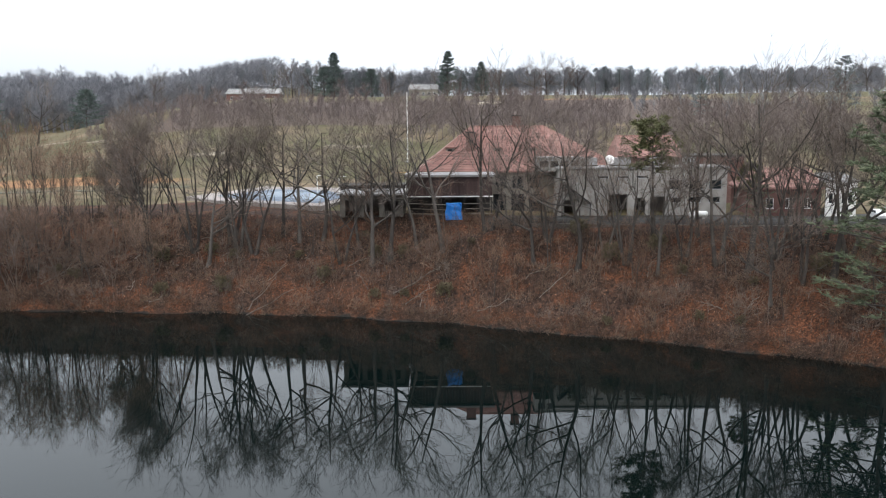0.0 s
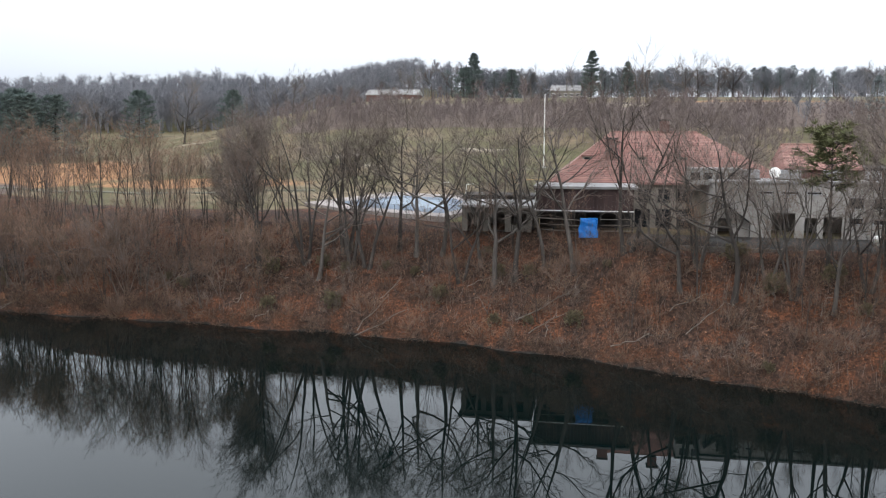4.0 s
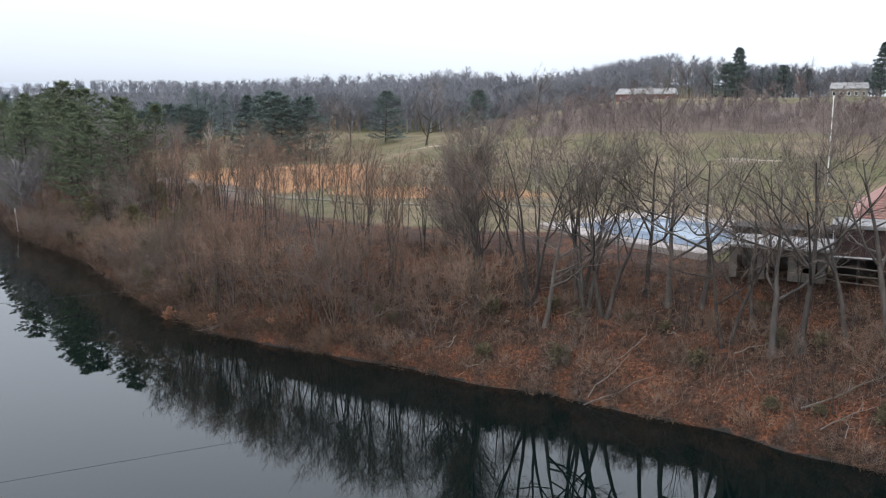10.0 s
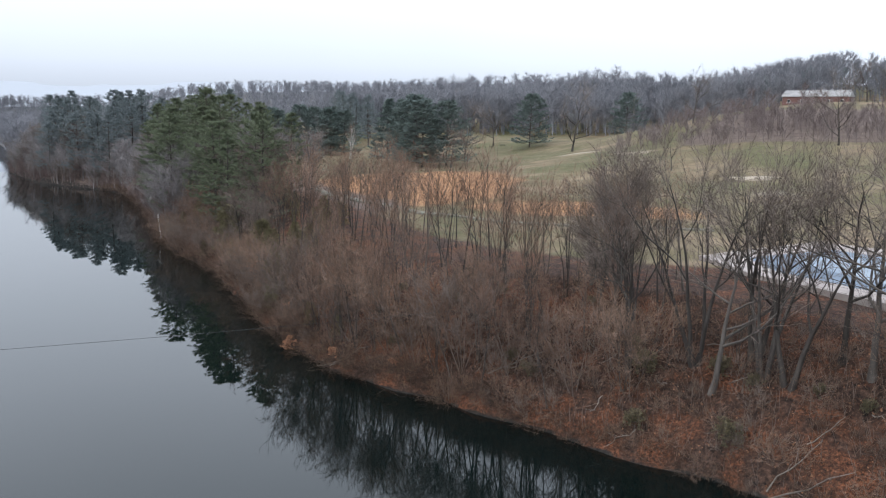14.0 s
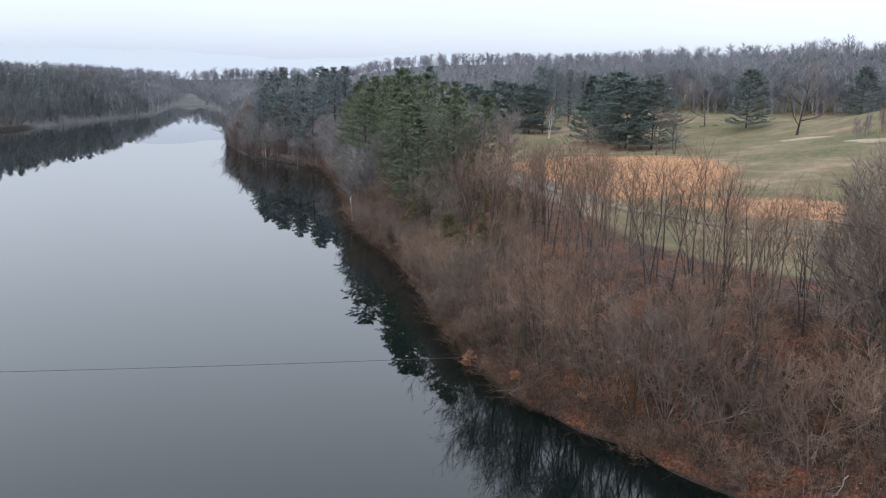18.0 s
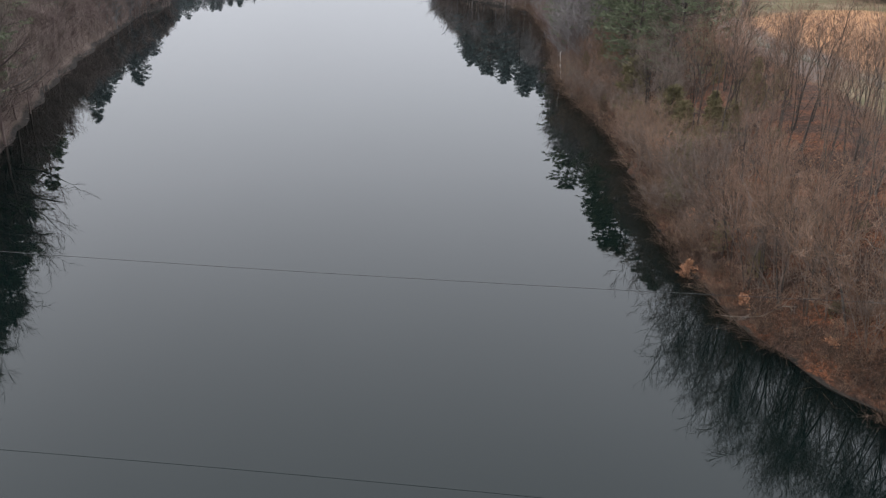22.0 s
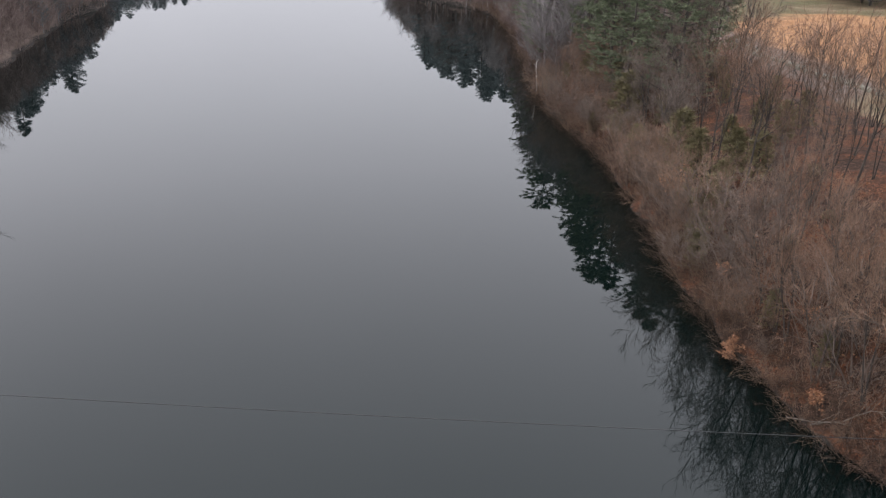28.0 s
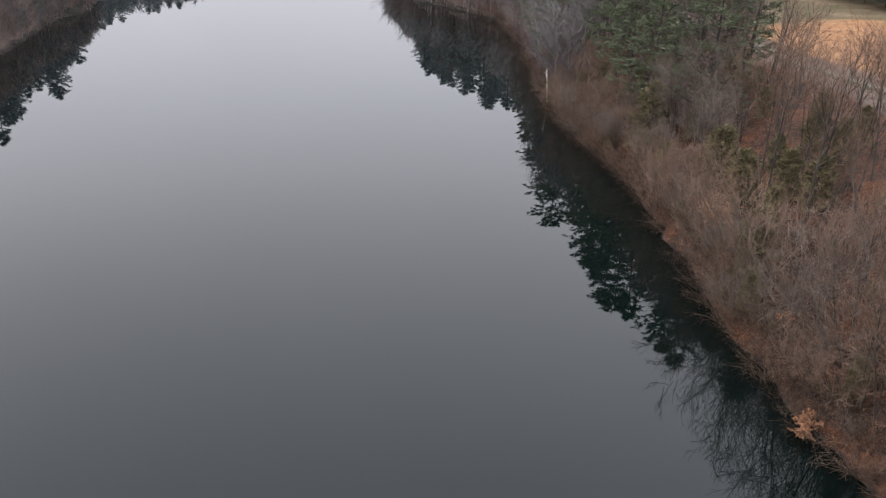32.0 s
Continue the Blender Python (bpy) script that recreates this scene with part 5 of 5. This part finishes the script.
for h in PH:
    window(cot, *h[:2], 130, *h[2:], WHITE, 0)
block("porch_side", cot, WHITE, 63.8, 64, 130.2, 139, T, 17.2)
hip_roof("porch_roof", cot, FLATROOF, 59, 64.4, 129.7, 139.4, 17.2, 18.4, 0.4)

# low things of the terrace
def car(x, y, z, rz, paint, label):
    """A parked car: body with cabin, glass, four wheels."""
    c = thing("car", label, "car", x, y, z, rz, "parked cars")
    bm = bmesh.new()
    prof = [(-2.15, 0.35), (-2.2, 0.75), (-1.9, 0.92), (-1.35, 1.0), (-0.75, 1.45), (0.75, 1.47), (1.45, 1.02), (2.1, 0.9), (2.2, 0.6), (2.1, 0.35)]
    ring = []
    for side in (-0.86, 0.86):
        ring.append([bm.verts.new((a, side * (0.86 if b > 1.1 else 1), b)) for a, b in prof])
    n = len(prof)
    for i in range(n):
        bm.faces.new((ring[0][i], ring[0][(i + 1) % n], ring[1][(i + 1) % n], ring[1][i]))
    bm.faces.new(ring[0]), bm.faces.new(ring[1][::-1])
    bmesh.ops.recalc_face_normals(bm, faces=bm.faces)
    bmesh.ops.bevel(bm, geom=list(bm.edges), offset=0.05, segments=2, affect="EDGES")
    body = part("body", bm, paint, c)
    for side in (-1, 1):
        bm = bmesh.new()
        bm.faces.new([bm.verts.new((a, side * (0.765 + (1.42 - b) * 0.24), b)) for a, b in ((-1.15, 1.06), (-0.72, 1.38), (0.72, 1.4), (1.25, 1.06))])
        bmesh.ops.solidify(bm, geom=list(bm.faces), thickness=0.03)
        part("side_window", bm, GLASS, body)
        for wx in (-1.35, 1.35):
            w = rod("wheel", c, RUBBER, (wx, side * 0.92, 0.33), (wx, side * 0.7, 0.33), 0.33, sides=16)
            rod("rim", w, GREYMETAL, (wx, side * 0.93, 0.33), (wx, side * 0.9, 0.33), 0.2, sides=10)
    return c


SILVER, BLACKCAR, WHITECAR = car_paint("silver_paint", (0.32, 0.33, 0.35)), car_paint("black_paint", (0.02, 0.02, 0.025)), car_paint("white_car_paint", (0.6, 0.6, 0.6))
for x, y, rz, paint, lab in ((67, 126, 80, BLACKCAR, "dark car parked beside the cottage"), (64.5, 124, 85, WHITECAR, "white car parked beside the cottage"), (92, 160, 20, SILVER, "silver car in the far car park"), (96, 163, 20, WHITECAR, "white car in the far car park"), (100, 166, 20, SILVER, "silver car in the far car park"), (104, 160, 20, BLACKCAR, "dark car in the far car park")):
    car(x, y, max(gz(x, y), T + 0.03 if x < 70 else 0), rz, paint, lab)

tank = thing("gas_tank", "white horizontal gas tank on short legs beside the drive", "tank", 39, 127.5, T + 0.02)
rod("shell", tank, WHITE, (-1.2, 0, 0.75), (1.2, 0, 0.75), 0.48, sides=16)
for ex in (-1.2, 1.2):
    bm = bmesh.new()
    bmesh.ops.create_uvsphere(bm, u_segments=14, v_segments=8, radius=0.478, matrix=Matrix.Translation((ex, 0, 0.75)) @ Matrix.Diagonal((0.5, 1, 1, 1)))
    part("end_cap", bm, WHITE, tank)
for ex in (-0.8, 0.8):
    block("leg", tank, CONCRETE, ex - 0.12, ex + 0.12, -0.35, 0.35, -0.1, 0.45)

wall_r = thing("retaining_wall", "grey concrete retaining wall along the drive", "wall", kind="structure")
for k in range(13):
    x0 = 12 + 3.6 * k
    yk = 123.0 - (x0 - 7) * 7.5 / 63
    block("panel", wall_r, MOSSY, x0, x0 + 3.57, yk - 0.25, yk, 9.2, T + 0.12, 0.02)

st = thing("stair_canopy", "dark sloping canopy over outside steps", "canopy")
v = np.array([(18.7, 131.2, 17.6), (18.7, 132.9, 17.6), (23.5, 132.9, 13.9), (23.5, 131.2, 13.9), (18.7, 131.2, 17.85), (18.7, 132.9, 17.85), (23.5, 132.9, 14.15), (23.5, 131.2, 14.15)])
child("slope", mesh_of("slope", v, np.array([(0, 1, 2, 3), (7, 6, 5, 4), (0, 4, 5, 1), (1, 5, 6, 2), (2, 6, 7, 3), (3, 7, 4, 0)]), DARK), st)
for px_, pz in ((18.9, 17.6), (23.3, 14.0)):
    block("post", st, DARK, px_ - 0.08, px_ + 0.08, 131.3, 131.46, T - 0.2, pz)
dish = thing("satellite_dish", "white round dish on the flat roof", "dish", 26.6, 133.6, 19.7)
bm = bmesh.new()
bmesh.ops.create_cone(bm, cap_ends=True, segments=20, radius1=0.75, radius2=0.55, depth=0.16, matrix=Matrix.Translation((0, 0, 1.1)) @ Matrix.Rotation(radians(80), 4, "X"))
part("reflector", bm, WHITE, dish)
rod("mast", dish, GREYMETAL, (0, 0.12, 0), (0, 0.12, 1.1), 0.05)

flat_building("long dark-roofed bath house behind the pool house", "building", "bath_house", -18, -4, 150, 156, T, 15.6, DARK, DARK, [(-16.5, -14.5, T + 1, 14.2), (-12.5, -10.5, T + 1, 14.2), (-8.5, -6.5, T + 1, 14.2)], None)
rail = thing("timber_rail", "yellow timber rail on posts near the flagpole", "rail", -4, 214, gz(-4, 214))
for k in range(8):
    block("post", rail, TIMBER, -9 + 2.6 * k - 0.09, -9 + 2.6 * k + 0.09, -0.09, 0.09, -0.4, 1.1)
block("beam", rail, TIMBER, -9.3, 9.5, -0.2, -0.092, 0.75, 1.05)

for x, y in ((-25.5, 172), (-20.5, 168)):
    lp = thing("pool_lamp", "white lamp post with a short arm beside the pool", "lamp post", x, y, 12.95, group="pool lamp posts")
    rod("post", lp, WHITE, (0, 0, 0), (0, 0, 3.4), 0.1, 0.08)
    rod("arm", lp, WHITE, (0, 0, 3.35), (1.0, 0, 3.45), 0.06)
    block("head", lp, WHITE, 0.8, 1.3, -0.12, 0.12, 3.38, 3.5)
fence = thing("pool_fence", "dark wire fence on thin posts along the pool terrace", "fence")
line = np.array([(-50.2, 163.2), (-40.2, 152.8), (-20.4, 142.4)])
for (ax, ay), (bx, by) in zip(line[:-1], line[1:]):
    m = int(math.hypot(bx - ax, by - ay) / 2.4)
    for k in range(m):
        fx, fy = ax + (bx - ax) * k / m, ay + (by - ay) * k / m
        rod("fence_post", fence, DARK, (fx, fy, 11.4), (fx, fy, 14.4), 0.035, sides=6)
    for hz in (13.1, 13.7, 14.35):
        rod("wire", fence, DARK, (ax, ay, hz), (bx, by, hz), 0.012, sides=4)

# bunkers on the golf turf
for x, y, rx, ry in ((-120, 300, 7, 3), (-150, 320, 8, 3), (-70, 258, 6, 2.5), (-30, 262, 8, 3), (-60, 240, 5, 2), (20, 372, 12, 4), (-240, 330, 9, 3)):
    a = np.linspace(0, 2 * np.pi, 24, endpoint=False)
    rr = 1 + 0.18 * np.sin(3 * a + x) + 0.1 * np.sin(5 * a + y)
    ex, ey = x + rx * rr * np.cos(a), y + ry * rr * np.sin(a)
    v = np.concatenate([np.column_stack([ex, ey, ground_z(ex, ey) - 0.3]), np.column_stack([ex, ey, ground_z(ex, ey) + 0.12])])
    i = np.arange(24)
    me = mesh_of("bunker", np.concatenate([v, [[x, y, gz(x, y) + 0.1]]]), [np.stack([i, (i + 1) % 24, 24 + (i + 1) % 24, 24 + i], 1), np.stack([24 + i, 24 + (i + 1) % 24, np.full(24, 48)], 1)], SAND, True)
    tagged(new("bunker", me), "pale sand bunker in the golf turf", "bunker", kind="structure")

# far hills beyond the lake, their haze painted as a pale glow
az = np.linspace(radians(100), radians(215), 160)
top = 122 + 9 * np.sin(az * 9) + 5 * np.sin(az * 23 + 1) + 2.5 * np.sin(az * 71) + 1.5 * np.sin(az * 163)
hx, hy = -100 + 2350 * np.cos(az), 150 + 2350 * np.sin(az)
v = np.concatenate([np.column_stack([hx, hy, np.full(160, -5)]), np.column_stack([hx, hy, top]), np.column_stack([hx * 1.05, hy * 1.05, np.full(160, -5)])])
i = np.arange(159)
tagged(new("backdrop", mesh_of("backdrop", v, np.concatenate([np.stack([i, i + 1, i + 161, i + 160], 1), np.stack([i + 160, i + 161, i + 321, i + 320], 1)]), HAZE_GLOW, True)), "pale hazy wooded hills at the horizon", "hills", kind="structure")

# pool terrace
deck_pts = [(-50, 163), (-40, 153), (-20.5, 142.6), (-14, 168), (-22, 184), (-40, 190)]


def slab(name, pts, z0, z1, material, parent=None, label=""):
    bm = bmesh.new()
    lo = bm.faces.new([bm.verts.new((x, y, z0)) for x, y in pts])
    up = bmesh.ops.extrude_face_region(bm, geom=[lo])["geom"]
    bmesh.ops.translate(bm, verts=[v for v in up if isinstance(v, bmesh.types.BMVert)], vec=(0, 0, z1 - z0))
    bmesh.ops.recalc_face_normals(bm, faces=bm.faces)
    me = bpy.data.meshes.new(name)
    bm.to_mesh(me)
    bm.free()
    me.materials.append(material)
    ob = new(name, me)
    ob.parent = parent
    return tagged(ob, label)


tagged(slab("pool_terrace", deck_pts, 11.0, 12.95, DECK), "pale concrete terrace round the swimming pool", "terrace", kind="structure")
pool = tagged(slab("pool_cover", [(-44, 165), (-37.5, 156.5), (-21.5, 148), (-18, 162), (-24, 176), (-36, 181)], 12.9, 13.0, COVER), "faded blue winter cover stretched over the pool", "pool cover")

PALECOVER = mat("faded_pool_cover", [(0.11, 0.14, 0.172), (0.17, 0.208, 0.248), (0.25, 0.29, 0.325)], 0.35, 0.6, 0.03)
slab("faded_middle", [(-38.5, 168), (-34.5, 162.5), (-23.5, 154.5), (-21.5, 162.5), (-25.5, 171), (-34, 175)], 12.99, 13.006, PALECOVER, pool, "pale bleached middle of the cover")

# flag pole
fp = thing("flagpole", "tall white flagpole on the turf", "flagpole", -10, 236, gz(-10, 236))
rod("pole", fp, WHITE, (0, 0, -0.3), (0, 0, 18.6), 0.16, 0.09, 10)
bm = bmesh.new()
bmesh.ops.create_uvsphere(bm, u_segments=10, v_segments=6, radius=0.2, matrix=Matrix.Translation((0, 0, 18.7)))
part("finial", bm, WHITE, fp)
block("base", fp, CONCRETE, -0.6, 0.6, -0.6, 0.6, -0.3, 0.25)

# blue tarpaulin bundle under the pavilion's edge
bm = box(bmesh.new(), -1.3, 1.3, -0.8, 0.8, 0, 2.5)
bmesh.ops.subdivide_edges(bm, edges=bm.edges, cuts=5, use_grid_fill=True)
for v in bm.verts:
    n = noise.noise_vector(v.co * 1.3)
    v.co += n * 0.28 * min(1, v.co.z)
    v.co.x *= 1 - 0.12 * v.co.z / 2.5
me = bpy.data.meshes.new("tarpaulin")
bm.to_mesh(me)
me.materials.append(TARP)
tagged(new("tarpaulin", me), "bright blue tarpaulin draped over a stack", "tarpaulin").matrix_basis = pose(2, 130.2, T - 0.1)

# houses on the far ridge
for x0, x1, y, wmat, lab in ((-116, -88, 455, BRICK, "long red-brick house with a pale roof on the ridge"), (-19, -4, 455, BEIGE, "low pale-roofed house among the ridge trees")):
    b = thing("ridge_house", lab, "house")
    z = gz((x0 + x1) / 2, y) - 0.3
    block("wall", b, wmat, x0, x1, y, y + 10, z, z + 4)
    hip_roof("roof", b, FLATROOF, x0 - 0.5, x1 + 0.5, y - 0.5, y + 10.5, z + 4, z + 7, 0.5)
    for k in range(5):
        cx = x0 + (x1 - x0) * (k + 0.5) / 5
        w = block("window", b, WHITE, cx - 0.7, cx + 0.7, y - 0.05, y - 0.002, z + 1.2, z + 2.8)
        block("pane", w, GLASS, cx - 0.6, cx + 0.6, y - 0.07, y - 0.052, z + 1.3, z + 2.7, 0)

# overhead cable across the lake
ends = np.array([(-58, 130, 10.6), (-124, 31, 10.5)])
t = np.linspace(0, 1, 40)[:, None]
cab = ends[0] * (1 - t) + ends[1] * t - np.array([0, 0, 1.0]) * 3 * t * (1 - t)
v, f = tubes(cab[None], np.full((1, 40), 0.022), 5)
tagged(new("overhead_cable", mesh_of("overhead_cable", v, f, CABLE, True)), "thin black cable hanging across the lake", "cable")


# fallen trunks and pale dead branches on the bank
BRANCHES = [(-28.6, 116.0, -21.5, 119.5, 0.1, 0.5), (-27.5, 117.8, -24.0, 121.5, 0.07, 0.6), (-6.5, 116.5, 1.0, 119.0, 0.1, 0.5), (-5.0, 114.6, -0.5, 116.8, 0.08, 0.4), (13, 110, 17.5, 112, 0.07, 0.3), (-60, 124, -54, 127, 0.1, 0.5), (-83, 122.6, -79, 125, 0.08, 0.4), (-86, 121.8, -80.5, 123, 0.07, 0.5)]
turn_rng = np.random.default_rng(29)
for x, y in scatter(34, -112, 70, 1.0, 12, 95, gap=4):
    a, reach = turn_rng.uniform(0, 6.28), turn_rng.uniform(2.0, 4.8)
    BRANCHES.append((x, y, x + reach * math.cos(a), y + reach * 0.6 * math.sin(a), turn_rng.uniform(0.035, 0.075), turn_rng.uniform(0.4, 1.6)))
for x0, y0, x1, y1, r, up in BRANCHES:
    t = thing("fallen_branch", "pale dead branch lying on the leaf-covered bank", "branch", x0, y0, gz(x0, y0), group="fallen branches")
    k = np.random.default_rng(int(x0 * 7) % 999)
    n = np.linspace(0, 1, 6)[:, None]
    px = np.array([0, 0, 0.1]) * (1 - n) + np.array([x1 - x0, y1 - y0, gz(x1, y1) - gz(x0, y0) + up]) * n + k.normal(0, 0.12, (6, 3))
    s2, w2, _ = sprout(k, px[None], np.full((1, 6), r), 5, 0.3, 1, 40)
    p2 = grow(k, s2, w2, k.uniform(0.8, 2.2, len(s2)), 4, 0.15, 0.02)
    child("stem", mesh_of("stem", *tubes(px[None], np.full((1, 6), r) * np.linspace(1, 0.4, 6), 7), DEADWOOD, True), t)
    for q in p2:
        child("twig", mesh_of("twig", *tubes(q[None], np.full((1, 4), r * 0.4) * np.linspace(1, 0.3, 4), 5), DEADWOOD, True), t)

# the white snag at the water's edge of the headland
t = thing("white_snag", "white dead birch trunk standing at the water's edge", "tree", -198, 179.8, gz(-198, 179.8))
k = np.random.default_rng(4)
pt = grow(k, np.array([[0, 0, -0.6]]), np.array([[-0.05, -0.03, 1.0]]), np.array([6.8]), 6, 0.02, 0)
child("trunk", mesh_of("snag_trunk", *tubes(pt, np.linspace(0.2, 0.1, 6)[None], 8), WHITEBARK, True), t)
s2, w2, _ = sprout(k, pt, np.full((1, 6), 0.06), 3, 0.6, 1, 50)
for q in grow(k, s2, w2, np.full(3, 0.8), 3, 0.1, 0):
    child("limb_stub", mesh_of("limb_stub", *tubes(q[None], np.linspace(0.05, 0.02, 3)[None], 5), WHITEBARK, True), t)

# saplings that still hold their tan leaves
for x, y, h, n in ((-121.9, 145.4, 5.2, 420), (-94.2, 125.9, 2.2, 420), (-84, 124, 1.6, 160), (-112, 140, 2.0, 140), (-104, 135, 1.7, 120), (-128, 149, 2.2, 150), (-90, 130, 1.8, 130), (-73, 123, 1.5, 110)):
    t = thing("leafy_sapling", "young beech still holding its dry tan leaves", "shrub", x, y, gz(x, y), group="leaf-holding saplings")
    wood, thin = bare_tree(int(h * 100), h, stems=3, fork=0.2, limbs=5, spread=45, subs=4, fine=2, twigs=2, girth=0.012, twig_r=0.01)
    child("stem", mesh_of("sapling_stems", *wood, BARK, True), t)
    k = np.random.default_rng(int(h * 50))
    at = thin[0][k.integers(0, len(thin[0]), n)]
    out = k.normal(0, 1, (n, 3))
    child("leaves", mesh_of("sapling_leaves", *tufts(k, at, out / np.linalg.norm(out, axis=1, keepdims=True), np.full(n, 0.3), 4, 0.22), LEAFY), t, "dry tan leaves")

# cart path past the dry grass
pc = np.array([(-176, 214), (-160, 203), (-145, 197), (-130, 191), (-114, 184), (-95, 181), (-75, 184), (-58, 193)], float)
pc = np.stack([np.interp(np.linspace(0, 7, 60), np.arange(8), pc[:, i]) for i in (0, 1)], 1)
tg = np.gradient(pc, axis=0)
nm = np.stack([-tg[:, 1], tg[:, 0]], 1) / np.linalg.norm(tg, axis=1, keepdims=True)
e0, e1 = pc - nm * 1.2, pc + nm * 1.2
rows = [np.column_stack([e, ground_z(e[:, 0], e[:, 1]) + dz]) for e, dz in ((e0, -0.3), (e0, 0.18), (e1, 0.18), (e1, -0.3))]
v = np.stack(rows, 1).reshape(-1, 3)
q = np.arange(59)[:, None] * 4 + np.arange(3)
tagged(new("cart_path", mesh_of("cart_path", v, np.stack([q, q + 4, q + 5, q + 1], -1).reshape(-1, 4), PATHGRIT)), "grey-green worn cart path curving past the dry grass", "path", kind="structure")
